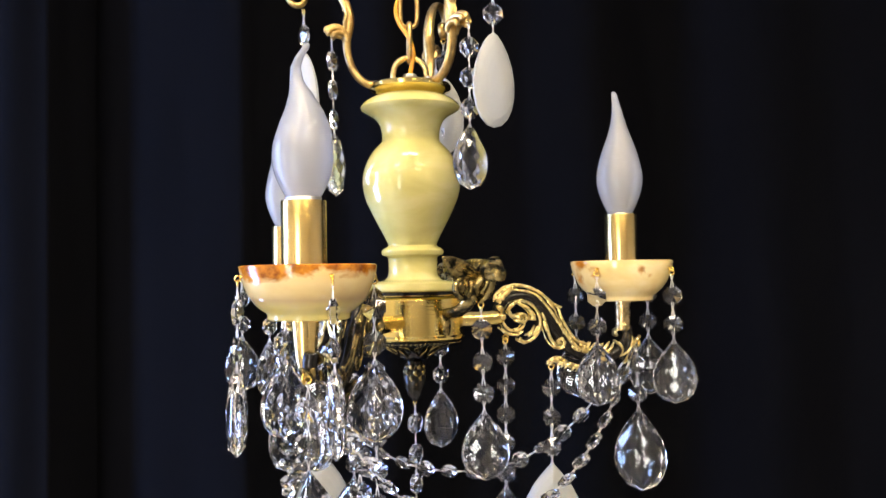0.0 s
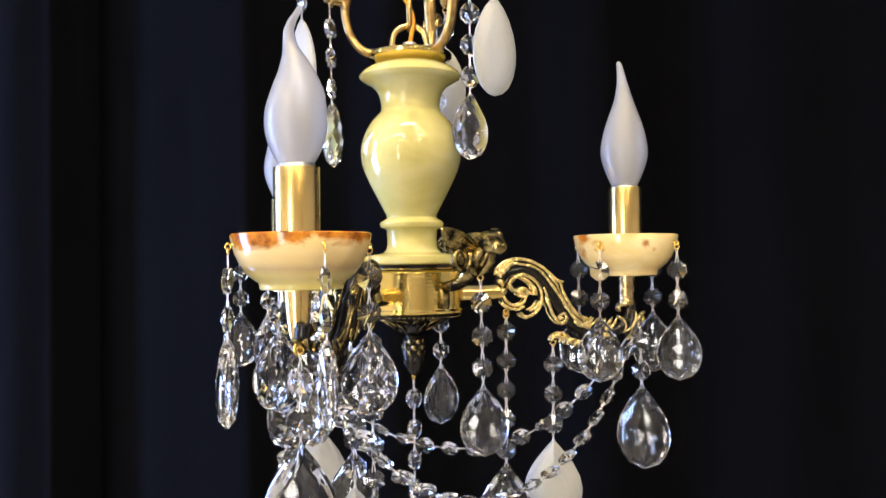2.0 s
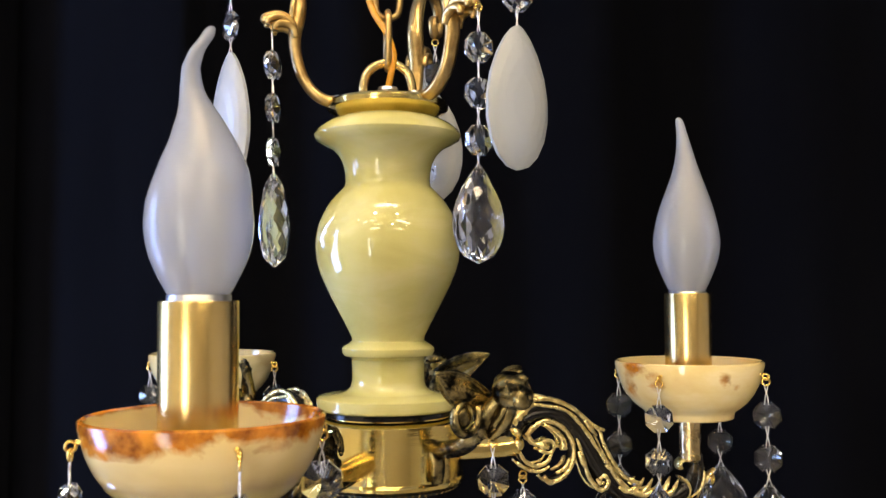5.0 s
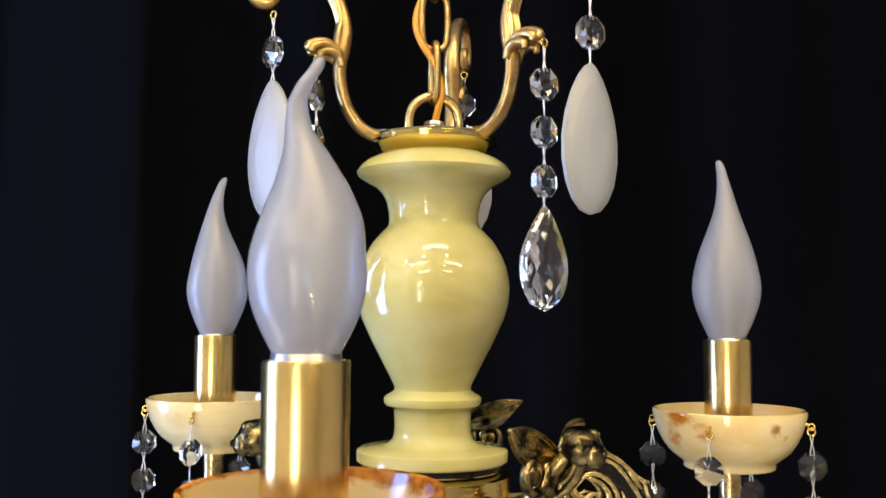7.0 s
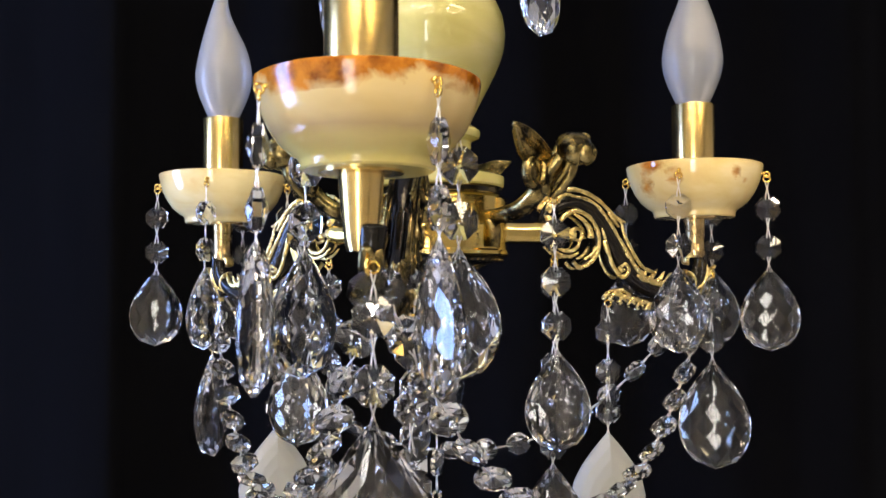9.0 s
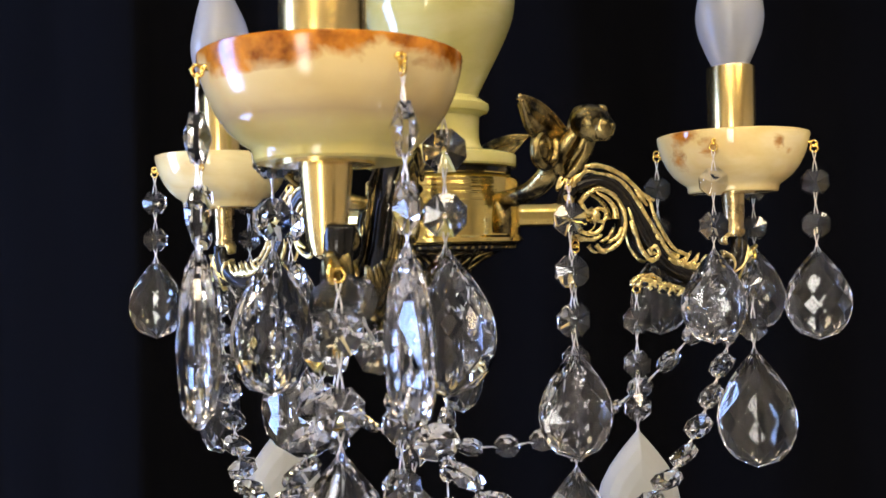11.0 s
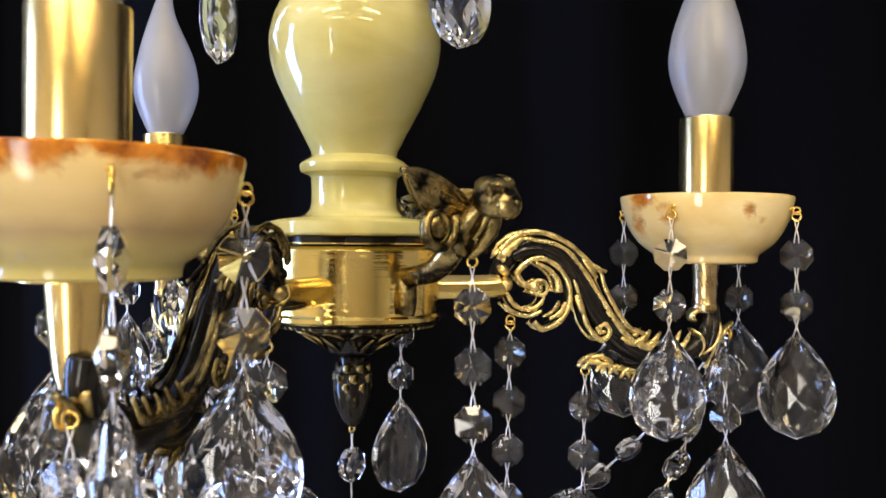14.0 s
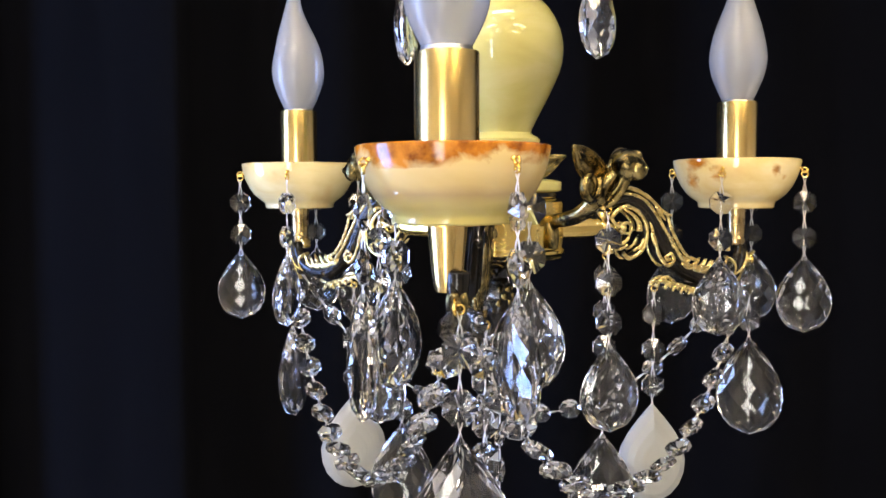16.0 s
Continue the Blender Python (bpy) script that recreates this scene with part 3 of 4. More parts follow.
both(bm, [(92.5, -19.6), (98.6, -24.4), (100.4, -29.8), (103.5, -36), (107.5, -42.2), (112, -47), (118.4, -49.6)], (0.6, 1.0, 0.9))
both(bm, [(57.4, -18.4), (60.4, -15.8), (64.4, -12.4), (66.6, -11.4)], (1.6, 1.5, 0.7))
for k in range(3):
    both(bm, [(57.4 + 2.4 * k, -20.4 + 2.4 * k), (58.8 + 2.4 * k, -19.2 + 2.2 * k)], (0.8, 0.9, 0.5), 0.9)
both(bm, [(90.6, -18.4), (94, -22.6), (97.4, -26.8)], (0.4, 1.2, 0.5))
both(bm, [(101.4, -40.4), (104.4, -42.4), (106, -45.6)], (0.4, 1.3, 0.6))
arm_parts.append(("gilt_ridge", bm, GILT, "worn gilded ridge"))
bm = bmesh.new()
for points, r in (([(63.2, -25.6), (67, -21.8), (72.5, -19.6), (77.8, -21), (82.1, -24.2), (85, -29.6), (85.4, -35.6), (83.4, -41.2), (79, -45), (74.6, -46.2), (72, -44)], 1.3), ([(60, -32.9), (62.7, -37.4), (66.9, -39.8), (71.2, -39.6), (74.4, -37), (75, -33)], 1.0), ([(87.6, -28.4), (89.6, -33.6), (91.4, -39.6), (93, -44.4), (95.6, -48), (98.9, -50.4)], 1.5)):
    sweep(bm, plane_path(points, 0, 5), r, 2.6, 10)
arm_parts.append(("scroll_core", bm, BLACK, "dark web of the scroll"))
bm = bmesh.new()
both(bm, [(63.4, -25.4), (67.1, -21.5), (72.5, -19.1), (77.8, -20.5), (82.1, -23.6), (85.6, -29.4), (86.2, -35.5), (84.2, -41.6), (79.2, -45.9), (74.4, -47.1), (71.2, -44.4)], (1.4, 1.1, 1.2), 0.8, 3.7)
both(bm, [(81.2, -32.6), (81, -28.4), (77.4, -23.8), (71.6, -20.6)], (2.0, 1.2, 0.6), 0.7, 3.7)
both(bm, [(84.4, -36.5), (82.2, -40.6), (77.6, -43)], (0.8, 1.2, 0.6), 0.8, 3.7)
both(bm, [(63.6, -24.4), (65.4, -27.4), (68.5, -29.8), (73.4, -28), (76.1, -29.3), (76.6, -31.9), (74.4, -33.7), (69.1, -32.4)], (1.1, 0.9, 0.7), 0.8, 3.4)
both(bm, [(60, -32.9), (62.7, -37.1), (66.9, -39.2), (71.2, -38.9), (74.4, -36.4), (75.3, -32.9)], (0.8, 1.0, 0.7), 0.8, 3.4)
both(bm, [(58.6, -37), (63.7, -40.8), (70.1, -41.8), (74.6, -39.8)], (0.5, 0.95, 0.7), 0.8, 3.2)
both(bm, [(87.5, -27.4), (89.6, -33.2), (91.3, -39.3), (92.8, -44.3), (95.2, -48.4), (98.7, -51.6), (101.8, -50.8), (102.8, -47.8), (100.8, -45.4), (98.6, -46.8)], (0.6, 1.2, 1.0), 0.8, 4.4)
both(bm, [(88.2, -33.6), (90, -37.4), (91.6, -41.4)], (0.5, 1.5, 0.6), 0.8, 4.6)
both(bm, [(97, -46.6), (98.8, -48.6), (101.2, -48.2)], (0.5, 1.0, 0.5), 0.8, 4.6)
for side in (-1, 1):
    blob(bm, (71.3, side * 3.2, -30.6), (2.3, 1.6, 2.0), 10)
blob(bm, (59.4, 0, -29.6), (3.6, 5.6, 3.5), 14)
blob(bm, (58.6, 0, -23.8), (3.6, 5.0, 2.4), 12, 35)
arm_parts.append(("scroll", bm, GILT, "openwork gilded scroll"))
bm = bmesh.new()
for k in range(5):
    # leaf fingers that curl up from the lower bend
    s, z = 108 + 4.6 * k, -49.4 - 4.4 * math.sin(0.35 + k / 5 * 1.9)
    both(bm, [(s, z), (s + 4.6, z - 2.2), (s + 9.2, z - 0.8), (s + 12.4, z + 3.0 + 0.4 * k)], (0.7, 1.5, 0.4), 0.9, 4.1 - 0.2 * (k % 2), 7, 4)
both(bm, [(92.4, -63), (95.7, -59.8), (100.4, -58.6), (105, -61.6), (109.6, -64.4), (117, -66.2), (126, -64)], (0.8, 1.2, 0.8), 0.9, 2.4)
for k in range(5):
    s, z = 95.4 + 5.2 * k, -60.6 - 1.35 * k
    both(bm, [(s + 6.4, z - 3.6), (s + 3.2, z - 0.2), (s - 0.6, z + 0.2), (s - 3, z - 2.6)], (0.6, 1.4, 0.5), 0.9, 3.6, 7, 4)
arm_parts.append(("acanthus_leaf", bm, GILT, "gilded acanthus leaf"))
bm = bmesh.new()
sweep(bm, plane_path([(97, -62.4), (102, -61.2), (108, -64), (117, -65), (128, -62.4)]), lambda t: 1.6 + 1.6 * math.sin(math.pi * t), 1.3, 10)
arm_parts.append(("leaf_back", bm, BLACK, "dark back of the leaf"))
for points, r, wide in (([(160, -45.6), (155, -50.2), (151.8, -57.2), (147.5, -64.4)], 1.35, 2.0), ([(149.6, -40.9), (153, -47.3), (150.9, -54.1), (146, -58.8)], 1.25, 3.2), ([(147.4, -40.6), (145, -39.6), (141.8, -41), (141, -43.8), (143.2, -44.8)], 1.35, 2.4), ([(140.6, -48.2), (144, -50.6), (145.6, -55), (144.2, -59.6)], 1.1, 3.4)):
    arm_parts.append(("end_leaf", sweep(bmesh.new(), plane_path(points), lambda t: r * (0.55 + 0.5 * math.sin(math.pi * t)), wide, 12), GILT, "gilded leaf curl under the bowl"))
bm = bmesh.new()
sweep(bm, plane_path([(150, -39), (151.4, -46), (150, -54), (146, -61.5)]), lambda t: 3.6 - 1.8 * t, 1.3, 10)
arm_parts.append(("arm_tip", bm, BLACK, "dark leaf tip under the bowl"))
arm_parts.append(("hook_ring", torus(bmesh.new(), (157, 0, -50.5), 2.6, 0.75, Matrix.Rotation(radians(90), 3, "X")), GOLD_WIRE, "gold hook ring"))
arm_parts.append(("hook_ring", torus(bmesh.new(), (62.6, 0, -43.6), 1.7, 0.5, Matrix.Rotation(radians(90), 3, "X")), GOLD_WIRE, "gold hook ring"))
arm_parts.append(("socket", sweep(bmesh.new(), plane_path([(12, -30.6), (46, -30.6), (56.4, -30), (58, -29.6)]), lambda t: 5.3, 1.0, 22), BRASS, "brass socket tube"))

stem_profile = [(2, -41.6), (4.4, -41.4), (5.5, -40.2), (5.7, -38.2), (5.1, -37), (5.2, -30), (5.5, -24), (5.6, -21.4), (11, -21.2), (11, -20.3), (4, -20.2)]
cup_profile = [(2, -45), (4.2, -44.6), (5.2, -41), (5.9, -35), (6.5, -29), (7.0, -23), (7.1, -21.4), (13, -21.2), (13, -20.3), (4, -20.2)]
bowl_profile = [(6, -20.4), (20.2, -20.6), (20.9, -20), (21, -18.4), (21.6, -17), (24.2, -15.4), (27.6, -12.4), (30.6, -8.2), (33, -3.2), (34.4, 1.4), (35.2, 5.2), (35.1, 6.4), (34.2, 6.9), (33.2, 6.4), (32.4, 3.4), (30.6, -2), (27.6, -7.4), (23, -11.6), (16, -14), (8, -14.8)]
sleeve_profile = [(9, -15), (11.0, -15), (11.05, 10), (11.1, 38.6), (10.9, 39.2), (10.3, 39.2), (10.2, 36), (9.8, 35.6), (4, 35.4)]
arm_meshes, stem_mesh, sleeve_mesh = [], None, None
BOWL_DROP = (0, 0, -1.5)
BOWL_SIZE = (1, 1, 0.978)
SLEEVE_SIZE = (1, 1, 1.03)
HOOKS = ((235, 325, 52, 145), (174, 261, 350, 76), (208, 298, 30, 120))
for k, (az, radius, onyx_mat, words) in enumerate(ARMS):
    turn = pose(0, 0, 0, 0, 0, ARM_TURN[k]) @ Matrix.Translation(((radius - R0) * MM, 0, 0))
    top = None
    for i, (nm, shape, mat, words2) in enumerate(arm_parts):
        o = part(nm, shape if k == 0 else arm_meshes[i], mat, top or chandelier, words2, turn if top is None else None, 180)
        if k == 2 and mat is GILT:
            # this arm has lost its gilding
            o.material_slots[0].link = "OBJECT"
            o.material_slots[0].material = AGED
        top = top or o
        if k == 0:
            arm_meshes.append(o.data)
    c = (radius * math.cos(radians(az)), radius * math.sin(radians(az)))
    spot = Matrix.Translation((c[0] * MM, c[1] * MM, 0))
    low = Matrix.Translation((0, 0, BOWL_DROP[k] * MM)) @ spot
    if k == 2:
        part("stem", lathe(cup_profile, 40), SATIN, chandelier, "tapered satin brass stem cup", low, 30)
    else:
        o = part("stem", stem_mesh or lathe(stem_profile, 32), STEM, chandelier, "worn brass stem cup", low, 30)
        stem_mesh = o.data
    bowl = part("onyx_bowl", lathe(bowl_profile, 72), onyx_mat, chandelier, words, Matrix.Translation((BOWL_SHIFT[k][0] * MM, BOWL_SHIFT[k][1] * MM, BOWL_DROP[k] * MM)) @ spot @ Matrix.Diagonal((BOWL_SIZE[k], BOWL_SIZE[k], 1, 1)), 40)
    for h in HOOKS[k]:
        a = radians(h)
        e = torus(bmesh.new(), (36.8, 0, 0.4), 1.4, 0.45, Matrix.Rotation(radians(90), 3, "X"))
        sweep(e, [np.array((32.5, 0, 1.4)), np.array((35.6, 0, 1.4))], 0.8, 1, 8)
        part("eyelet", e, GOLD_WIRE, bowl, "gold wire eyelet", pose(0, 0, 0, 0, 0, h), 180)
    o = part("candle_sleeve", sleeve_mesh or lathe(sleeve_profile, 48), SATIN, chandelier, "brushed brass candle sleeve", low @ Matrix.Diagonal((SLEEVE_SIZE[k], SLEEVE_SIZE[k], 1, 1)), 30)
    sleeve_mesh = o.data

# ---- flame bulbs ----
ROUND = [(7.2, 37.5), (8.2, 39.5), (10.0, 43), (12.4, 48.5), (14.6, 54.5), (15.8, 60.5), (15.9, 65), (15.2, 70.5), (13.8, 77), (11.8, 83.5), (9.4, 90), (7.2, 96), (5.5, 101.5), (4.2, 107), (3.2, 112.5), (2.5, 117.5), (2.1, 121.5), (1.6, 123.8), (0.7, 124.8)]
SLENDER = [(8.2, 37.5), (9.2, 40), (11.6, 44.5), (14, 50), (15.2, 55), (15.6, 59.5), (15.3, 64.5), (14.4, 70.5), (13, 76), (11.2, 80.6), (9.2, 85.2), (7.4, 89.4), (5.6, 93.6), (4.1, 97.6), (3.3, 101), (2.8, 105), (2.4, 109), (2.1, 112.6), (1.9, 115.6), (1.5, 117.4), (0.7, 118.2)]


def flame_bulb(prof, sway):
    """A candle bulb; sway(z): how far (mm) the drawn-out tail leans along x and y at a height."""
    th = tagged(new("flame_bulb"), "frosted glass candle bulb with a bent flame tip", "light bulb", "candle bulbs")
    bm = bmesh.new()
    n = 36
    rings = []
    for r, z in smooth_line(prof, 3):
        dx, dy = sway(z)
        rings.append([bm.verts.new(((dx + r * math.cos(2 * math.pi * i / n)) * MM, (dy + r * math.sin(2 * math.pi * i / n)) * MM, z * MM)) for i in range(n)])
    ring_strip(bm, rings)
    bm.faces.new(rings[-1])
    bm.faces.new(rings[0])
    part("glass", bm, FROST_BULB, th, "", None, 180)
    part("collar", lathe([(7, 33), (9.0, 33.2), (9.2, 39.0), (8.6, 40.0), (7, 40.2)], 32), STEEL, th, "silvery lamp collar", None, 40)
    return th


def simple_sway(tip, bow):
    def at(z):
        u = max(0.0, (z - 74) / 50.8)
        w = math.sin(math.pi * min(1, u)) * u ** 0.7
        return tuple(tip[k] * u ** 2.2 + bow[k] * w for k in (0, 1))
    return at


def hooked_sway(z):
    """Bellies one way, draws back, then hooks over at the tip."""
    zs = (66, 75, 84, 92, 99.5, 106, 111, 115, 118.5)
    return tuple(float(np.interp(z, zs, q)) for q in ((0, 0.9, 0.6, -0.9, -3.2, -3.5, -1.4, 1.4, 2.8), (0, 0.4, 1.2, 2.2, 2.8, 2.2, 1.2, 1.6, 2.0)))


for (az, radius, *_), prof, sway in zip(ARMS, (ROUND, ROUND, SLENDER), (simple_sway((-3, -0.5), (0.5, -3.5)), simple_sway((1.5, 9), (-4.4, 0)), hooked_sway)):
    flame_bulb(prof, sway).matrix_basis = pose(radius * math.cos(radians(az)) * MM, radius * math.sin(radians(az)) * MM, HZ)

# ---- cut crystal ----
def keep_mesh(ob):
    me = ob.data
    bpy.data.objects.remove(ob)
    return me


def gem(outline, centre, thick, rings, girdle, table=True):
    """A faceted lens in the x-z plane from its outline; rings: (scale, depth share)."""
    bm = bmesh.new()
    n = len(outline)
    half = [((outline[i][0] + outline[(i + 1) % n][0]) / 2, (outline[i][1] + outline[(i + 1) % n][1]) / 2) for i in range(n)]

    def ring(scale, y, shift):
        src = half if shift else outline
        return [bm.verts.new(((centre[0] + (x - centre[0]) * scale) * MM, y * MM, (centre[1] + (z - centre[1]) * scale) * MM)) for x, z in src]

    sides = []
    for sgn in (-1, 1):
        prev, shift = ring(1.0, sgn * girdle, 0), 0
        sides.append(prev)
        for scale, depth in rings:
            nxt = ring(scale, sgn * (girdle + (thick / 2 - girdle) * depth), 1 - shift)
            for i in range(n):
                j = (i + 1) % n
                if shift == 0:
                    bm.faces.new((prev[i], prev[j], nxt[i]))
                    bm.faces.new((nxt[i], nxt[j], prev[j]))
                else:
                    bm.faces.new((prev[i], prev[j], nxt[j]))
                    bm.faces.new((nxt[i], nxt[j], prev[i]))
            prev, shift = nxt, 1 - shift
        if table:
            bm.faces.new(prev)
        else:
            tip = bm.verts.new((centre[0] * MM, sgn * thick / 2 * MM, centre[1] * MM))
            for i in range(n):
                bm.faces.new((prev[i], prev[(i + 1) % n], tip))
    ring_strip(bm, sides)
    return bm


def drop_outline(w, h, wide=0.62, n=20, blunt=0.0):
    pts = []
    for i in range(n):
        a = 2 * math.pi * i / n
        v = 0.5 - 0.5 * math.cos(a)
        if v < wide:
            x = math.sin(math.pi / 2 * v / wide) ** (1.0 - blunt)
        else:
            x = math.sqrt(max(0.0, 1 - ((v - wide) / (1 - wide)) ** 2))
        if blunt and i == 0:
            x = 0
        pts.append((math.copysign(x * w / 2, math.sin(a)) if i not in (0, n // 2) else 0.0, -v * h))
    return pts


def half_width(v, wide):
    return math.sin(math.pi / 2 * v / wide) if v < wide else math.sqrt(max(0.0, 1 - ((v - wide) / (1 - wide)) ** 2))


def lattice_drop(w, h, thick, cols=4, rows=10, wide=0.6, girdle=0.8, inner=0.93):
    """A clear almond drop: a steep bevelled border round a lattice of diamond facets, domed on both faces; tip at the origin."""
    bm = bmesh.new()
    girdles = []
    vs = [0.62 * j / rows + 0.38 * (0.5 - 0.5 * math.cos(math.pi * j / rows)) for j in range(rows + 1)]

    def vert(x, y, v, scale):
        return bm.verts.new((x * scale * w / 2 * MM, y * MM, -(0.55 + (v - 0.55) * scale) * h * MM))

    for sgn, full, rise in ((-1, 1.0, 0.22), (1, 0.95, 0.22)):
        top = thick / 2 * full - girdle

        def point(u, v):
            x = half_width(v, wide)
            dome = (1 - u * u) * (1 - 0.8 * ((v - 0.54) / 0.54) ** 2)
            return vert(u * x, sgn * (girdle + top * (rise + (1 - rise) * dome)), v, inner)

        grid = []
        for j in range(rows + 1):
            if j in (0, rows):
                grid.append([vert(0, sgn * (girdle + top * rise), vs[j], inner)] * (cols + 1))
            elif j % 2 == 0:
                grid.append([point(-1 + 2 * i / cols, vs[j]) for i in range(cols + 1)])
            else:
                grid.append([point(-1 + (2 * i + 1) / cols, vs[j]) for i in range(cols)])

        def face(*q):
            q = [v for k, v in enumerate(q) if v not in q[:k]]
            if len(q) > 2:
                bm.faces.new(q)

        ends_l = {j: point(-1, vs[j]) for j in range(1, rows, 2)}
        ends_r = {j: point(1, vs[j]) for j in range(1, rows, 2)}
        for j in range(0, rows, 2):
            a, b, c = grid[j], grid[j + 1], grid[j + 2]
            face(a[0], ends_l[j + 1], b[0])
            face(ends_l[j + 1], c[0], b[0])
            face(a[cols], b[cols - 1], ends_r[j + 1])
            face(ends_r[j + 1], b[cols - 1], c[cols])
            for i in range(1, cols):
                face(a[i], b[i - 1], c[i], b[i])
        for j in range(1, rows - 2, 2):
            a, b, c = grid[j], grid[j + 1], grid[j + 2]
            for i in range(cols):
                face(a[i], b[i], c[i], b[i + 1])
        rim = [grid[0][0]] + [ends_l[j] if j % 2 else grid[j][0] for j in range(1, rows)] + [grid[rows][0]] + [ends_r[j] if j % 2 else grid[j][cols] for j in range(rows - 1, 0, -1)]
        order = list(range(rows + 1)) + list(range(rows - 1, 0, -1))
        edge = [vert((-1 if k <= rows else 1) * (half_width(vs[j], wide) if 0 < j < rows else 0.0), sgn * girdle, vs[j], 1.0) for k, j in enumerate(order)]
        ring_strip(bm, [rim, edge])
        girdles.append(edge)
    ring_strip(bm, girdles)
    bmesh.ops.recalc_face_normals(bm, faces=bm.faces)
    return keep_mesh(part("drop", bm, GLASS))


def drop_mesh(w, h, thick, n=20, wide=0.62, blunt=0.0, mat=None, rings=((0.8, 0.5), (0.56, 0.82), (0.3, 0.97))):
    o = part("drop", gem(drop_outline(w, h, wide, n, blunt), (0, -0.56 * h), thick, rings, 0.7), mat or GLASS)
    me = o.data
    bpy.data.objects.remove(o)
    return me


oct8 = [(6.6 * math.cos(math.pi / 8 + math.pi / 4 * i), 6.6 * math.sin(math.pi / 8 + math.pi / 4 * i)) for i in range(8)]
BEAD = keep_mesh(part("bead", gem(oct8, (0, 0), 7.0, (), 1.35, False), GLASS))
DROP = lattice_drop(29.5, 43, 11)
DROP_SLIM = lattice_drop(26, 41, 13)
DROP_BIG = lattice_drop(37.2, 57.5, 13.5)
FROST_ALMOND = drop_mesh(39, 56, 12, 22, 0.60, 0.0, FROST_DROP, ((0.93, 0.24), (0.8, 0.54), (0.6, 0.80), (0.36, 0.95)))
FROST_OVAL = drop_mesh(30.5, 57.5, 9, 20, 0.58, 0.36, FROST_DROP, ((0.93, 0.24), (0.8, 0.54), (0.6, 0.80), (0.36, 0.95)))

bm = bmesh.new()
for s in (-1, 1):
    sweep(bm, smooth_line([(0.9 * s, 0.25 * s, 0), (0.35 * s, 0.1, -300), (-0.55 * s, -0.2 * s, -650), (-0.9 * s, 0.1 * s, -1000)], 3), 0.28, 1, 6, (0, 1, 0))
LINK = keep_mesh(part("wire_link", bm, WIRE, smooth=180))
RING = keep_mesh(part("jump_ring", torus(bmesh.new(), (0, 0, -1.2), 1.7, 0.45, Matrix.Rotation(radians(90), 3, "X"), 14, 6), GOLD_WIRE, smooth=180))


def link(parent, z0, z1, turn=0.0):
    """A pair of bent wires from height z0 down to z1 (mm)."""
    return part("wire_link", LINK, None, parent, "", Matrix.Translation((0, 0, z0 * MM)) @ pose(0, 0, 0, 0, 0, turn) @ Matrix.Diagonal((1, 1, (z0 - z1) * MM, 1)))


def strand(label, beads, drop=None, drop_top=0.0, group="", drop_label=""):
    """A hanging row of octagon beads, and a drop under them; origin at its hook, heights in mm under it."""
    th = tagged(new("crystal_strand"), label, "crystal strand", group)
    part("jump_ring", RING, None, th)
    z = -2.0
    for i, b in enumerate(beads):
        link(th, z, b + 4.6, 25 * (i % 2))
        part("bead", BEAD, None, th, "", pose(0, 0, b * MM, 0, (i * 7) % 11 - 5, (i * 37) % 16 - 8))
        z = b - 4.6
    if drop:
        link(th, z, drop_top - 3.2, 10)
        part("drop", drop, None, th, drop_label, Matrix.Translation((0, 0, drop_top * MM)))
    return th


placed = {}


def hang(kind, build, x, y, z, facing):
    """Hangs one strand of a kind with its hook at x, y, z (mm) and its flat side towards the azimuth facing."""
    m = pose(x * MM, y * MM, HZ + z * MM, random.uniform(-1, 1), random.uniform(-1, 1), facing + 90)
    if kind in placed:
        return copy_thing(placed[kind], m)
    ob = build()
    ob.matrix_basis = m
    placed[kind] = ob
    return ob


def polar(s, az, across=0.0):
    a = radians(az)
    return s * math.cos(a) - across * math.sin(a), s * math.sin(a) + across * math.cos(a)


cup = lambda: strand("two octagon crystal beads and a faceted almond drop under a bowl", (-16.6, -36.2), DROP, -46, "bowl strands", "faceted clear almond drop")
short_cup = lambda: strand("two crystal beads and an almond drop under the rust-rimmed bowl", (-15.2, -33.4), DROP, -42.2, "bowl strands", "faceted clear almond drop")
FACING = ((-95, -108, -104, -90), (-96, -28, -60, -90), (8, 195, -80, -48))
for (az, radius, *_), hooks, faces, shift, low, size in zip(ARMS, HOOKS, FACING, BOWL_SHIFT, BOWL_DROP, BOWL_SIZE):
    cx, cy = polar(radius, az)
    cx, cy = cx + shift[0], cy + shift[1]
    for h, f in zip(hooks, faces):
        hx, hy = polar(36.8 * size, h)
        hang(*(("short", short_cup) if low else ("cup", cup)), cx + hx, cy + hy, -0.6 + low, f)

bracket = lambda: strand("three octagon crystal beads and a faceted almond drop under a bracket", (-16, -36, -55), DROP, -65, "bracket strands", "faceted clear almond drop")
for az, f, s1 in zip((MID[0], MID[1] + 4.5, MID[2]), (-85, -52, -120), (63, 70.5, 65)):
    hang("bracket", bracket, *polar(s1, az), -18.5, f)

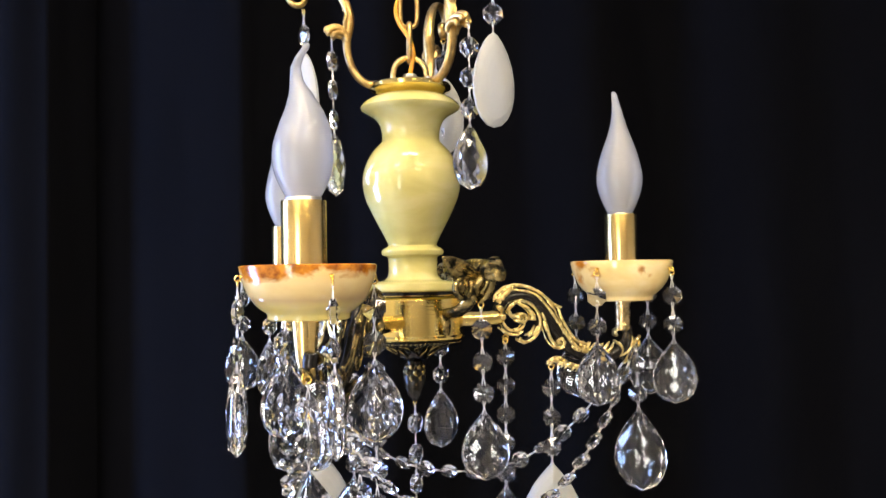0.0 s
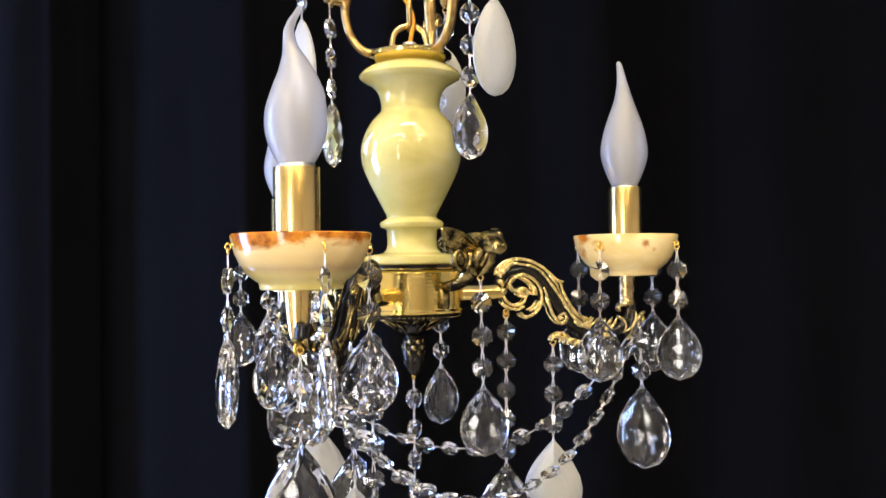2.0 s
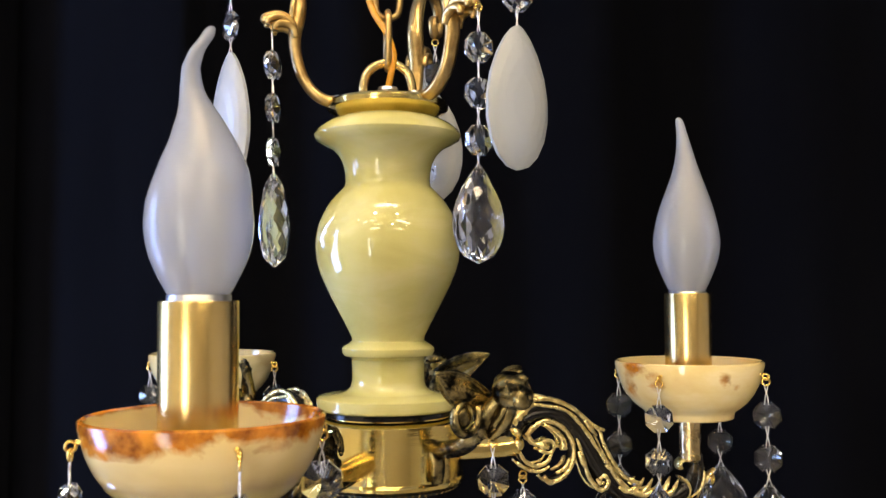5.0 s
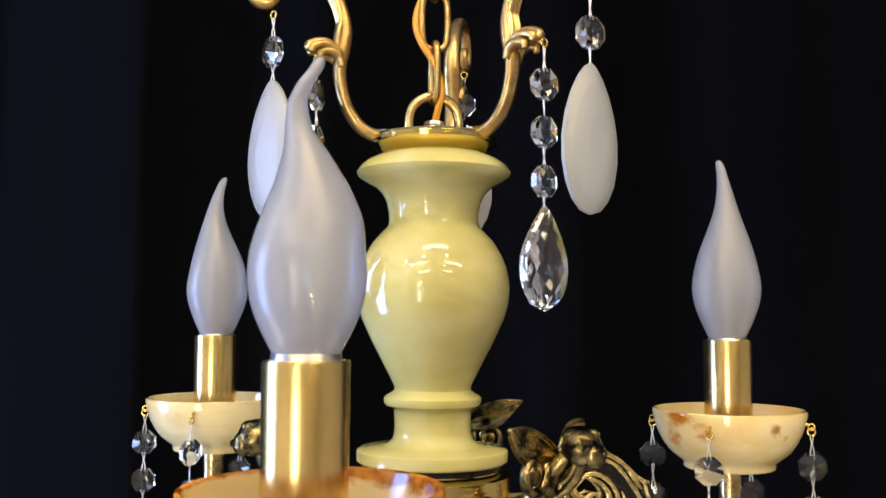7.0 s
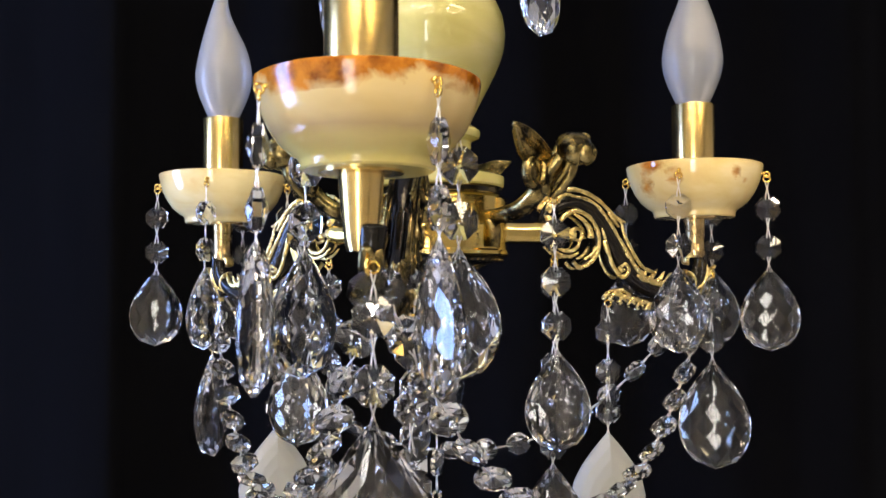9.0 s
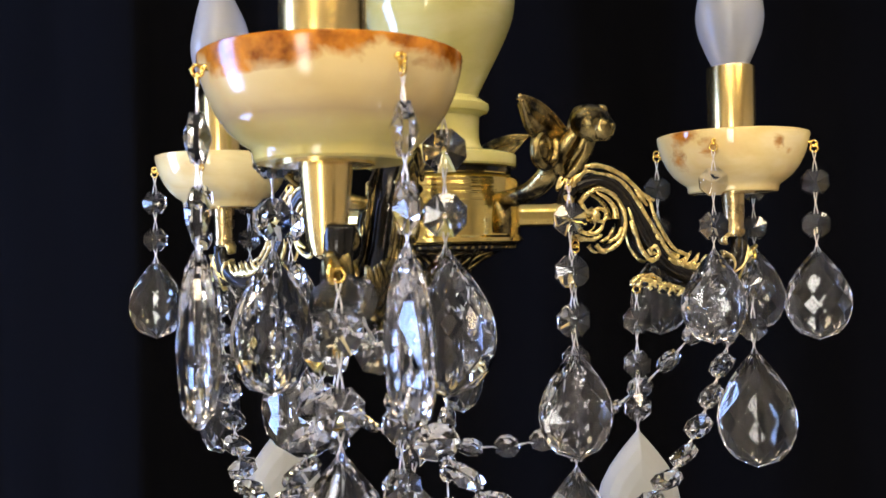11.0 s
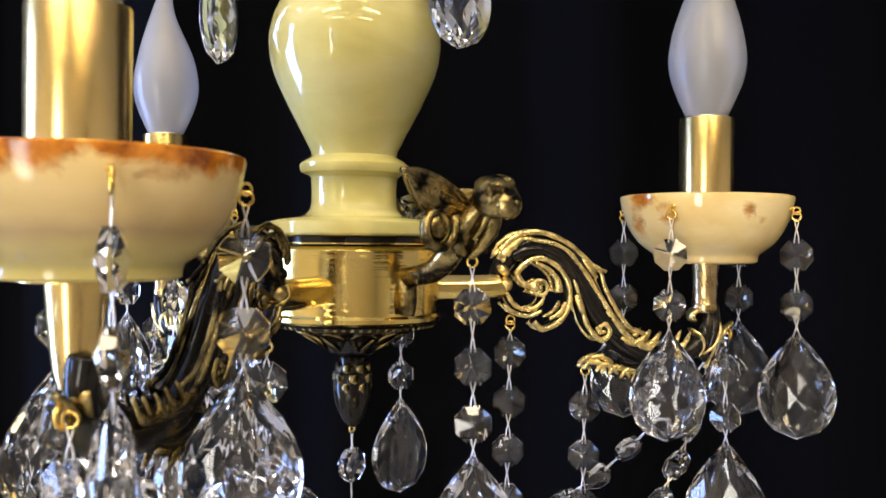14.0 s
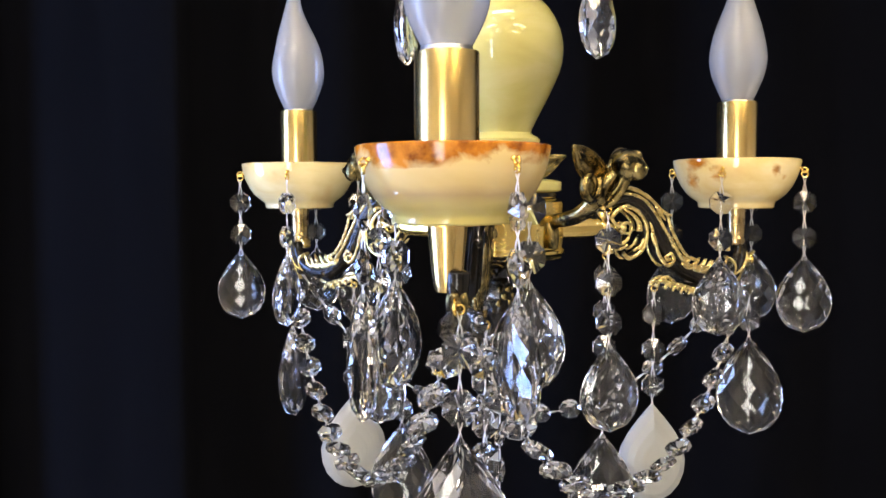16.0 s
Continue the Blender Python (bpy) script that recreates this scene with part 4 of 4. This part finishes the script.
long_one = lambda: strand("five octagon crystal beads and a large clear drop", (-12, -31.4, -50.6, -70, -90), DROP_BIG, -98, "long arm strands", "large clear almond drop")
leaf_one = lambda: strand("three octagon crystal beads and a frosted almond drop", (-15.6, -35.6, -55.6), FROST_ALMOND, -66, "frosted strands", "frosted white almond drop")
end_one = lambda: strand("two crystal beads and a large clear drop under an arm", (-15.5, -35.4), DROP_BIG, -45, "arm end strands", "large clear almond drop")
ends = []
for az, (_, radius, *_), f1, f2, f3 in zip(ARM_TURN, ARMS, (-92, -100, -75), (-90, -80, -70), (-118, -25, -88)):
    d = radius - R0
    hang("long", long_one, *polar(62.6 + d, az), -44.6, f1)
    hang("leaf", leaf_one, *polar(96 + d, az, 4), -64, f2)
    ex, ey = polar(R0 + 9.5 + d, az, 1.5 if d > 5 and az > 200 else 0)
    ends.append((ex, ey, -50.0))
    hang("end", end_one, ex, ey, -50, f3)

crown_clear = lambda: strand("three octagon crystal beads and a slim faceted drop under the crown", (-18, -37, -56.4), DROP_SLIM, -65.6, "crown strands", "slim clear almond drop")
crown_frost = lambda: strand("octagon crystal bead and a frosted oval drop under the crown", (-16.5,), FROST_OVAL, -28, "crown frosted strands", "frosted white oval drop")
for az, f1, f2, s1, s2 in zip(MID, (-52, -40, -8), (-55, -100, -138), (57, 54, 51.5), (78, 73, 69.5)):
    hang("crown_clear", crown_clear, *polar(s1, az), 158, f1)
    hang("crown_frost", crown_frost, *polar(s2, az), 173, f2)

# finial strand
ob = strand("thin row of octagon crystal beads under the finial", (-15, -35, -54.4, -73.6, -93), None, 0)
ob.matrix_basis = pose(0, 0, HZ - 0.083, 0, 0, 62)

# ---- swags between the arm ends ----
def swag(a, b, sag, roll):
    th = tagged(new("crystal_swag"), "looped chain of octagon crystal beads between two arm ends", "crystal swag", "crystal swags")
    th.location = (a[0] * MM, a[1] * MM, HZ + a[2] * MM)
    A, B = Vector(a), Vector(b)
    fine = []
    for i in range(401):
        t = i / 400
        q = A.lerp(B, t) - A
        q.z -= sag * (1 - abs(2 * t - 1) ** 2.3)
        fine.append(q)
    length = [0.0]
    for u, v in zip(fine, fine[1:]):
        length.append(length[-1] + (v - u).length)
    count = round(length[-1] / 18.2)
    step = length[-1] / count

    def at(d):
        i = min(range(len(length)), key=lambda k: abs(length[k] - d))
        return fine[i], (fine[min(i + 1, 400)] - fine[max(i - 1, 0)]).normalized()

    for k in range(count):
        q, d = at((k + 0.5) * step)
        rot = d.to_track_quat("Z", "Y").to_matrix().to_4x4()
        part("bead", BEAD, None, th, "", Matrix.Translation(q * MM) @ rot @ pose(0, 0, 0, 0, 0, roll + random.uniform(-30, 30)))
        if k < count - 1:
            p0, p1 = at((k + 0.5) * step + 4.6)[0], at((k + 1.5) * step - 4.6)[0]
            w = (p0 - p1)
            rot = w.to_track_quat("Z", "Y").to_matrix().to_4x4()
            part("wire_link", LINK, None, th, "", Matrix.Translation(p0 * MM) @ rot @ Matrix.Diagonal((1, 1, w.length * MM, 1)))
    p0 = at(0)[0], at(0.5 * step - 4.6)[0]
    w = p0[0] - p0[1]
    part("wire_link", LINK, None, th, "", Matrix.Translation(p0[0] * MM) @ w.to_track_quat("Z", "Y").to_matrix().to_4x4() @ Matrix.Diagonal((1, 1, w.length * MM, 1)))
    return th


swag(ends[0], ends[2], 96, 20)
swag(ends[0], ends[1], 96, 40)
swag(ends[1], ends[2], 96, 0)

# ---- chain and cord up to the ceiling ----
chain = tagged(new("hanging_chain"), "aged brass chain of oval links holding the chandelier", "chain")
chain.location = (0, 0, HZ)
z = 141.0
first_link = None
k = 0
while z < (TOP - HZ) * 1000 - 20:
    bm = None
    if first_link is None:
        bm = sweep(bmesh.new(), smooth_line([(0, 0, 0), (-4.4, 0, 2.4), (-5.6, 0, 8), (-5.6, 0, 18), (-4.4, 0, 23.6), (0, 0, 26), (4.4, 0, 23.6), (5.6, 0, 18), (5.6, 0, 8), (4.4, 0, 2.4), (0, 0, 0)], 3), 1.6, 1.0, 8)
    o = part("link", first_link or bm, CROWN, chain, "", pose(0, 0, z * MM, 0, 0, 98 + 90 * (k % 2)), 180)
    first_link = o.data
    z += 22.6
    k += 1
cord = tagged(part("cord", sweep(bmesh.new(), smooth_line([(0, 0, 131), (1.5, -2, 138), (3, -4, 146), (0, -5, 156), (-6, -4, 166), (-8.4, -2, 176), (-5, 2, 188), (2, 5, 200), (5, 2, 214), (0, -5, 232), (-5, 0, 260), (2, 4, 300), (0, -4, 360), (3, 3, 450), (-2, -3, 600), (2, 2, 780), (0, 0, 940)], 6), 1.5, 1.0, 8), CORD, smooth=180), "amber plastic lamp cord wound round the chain", "cord")
cord.location = (0, 0, HZ)
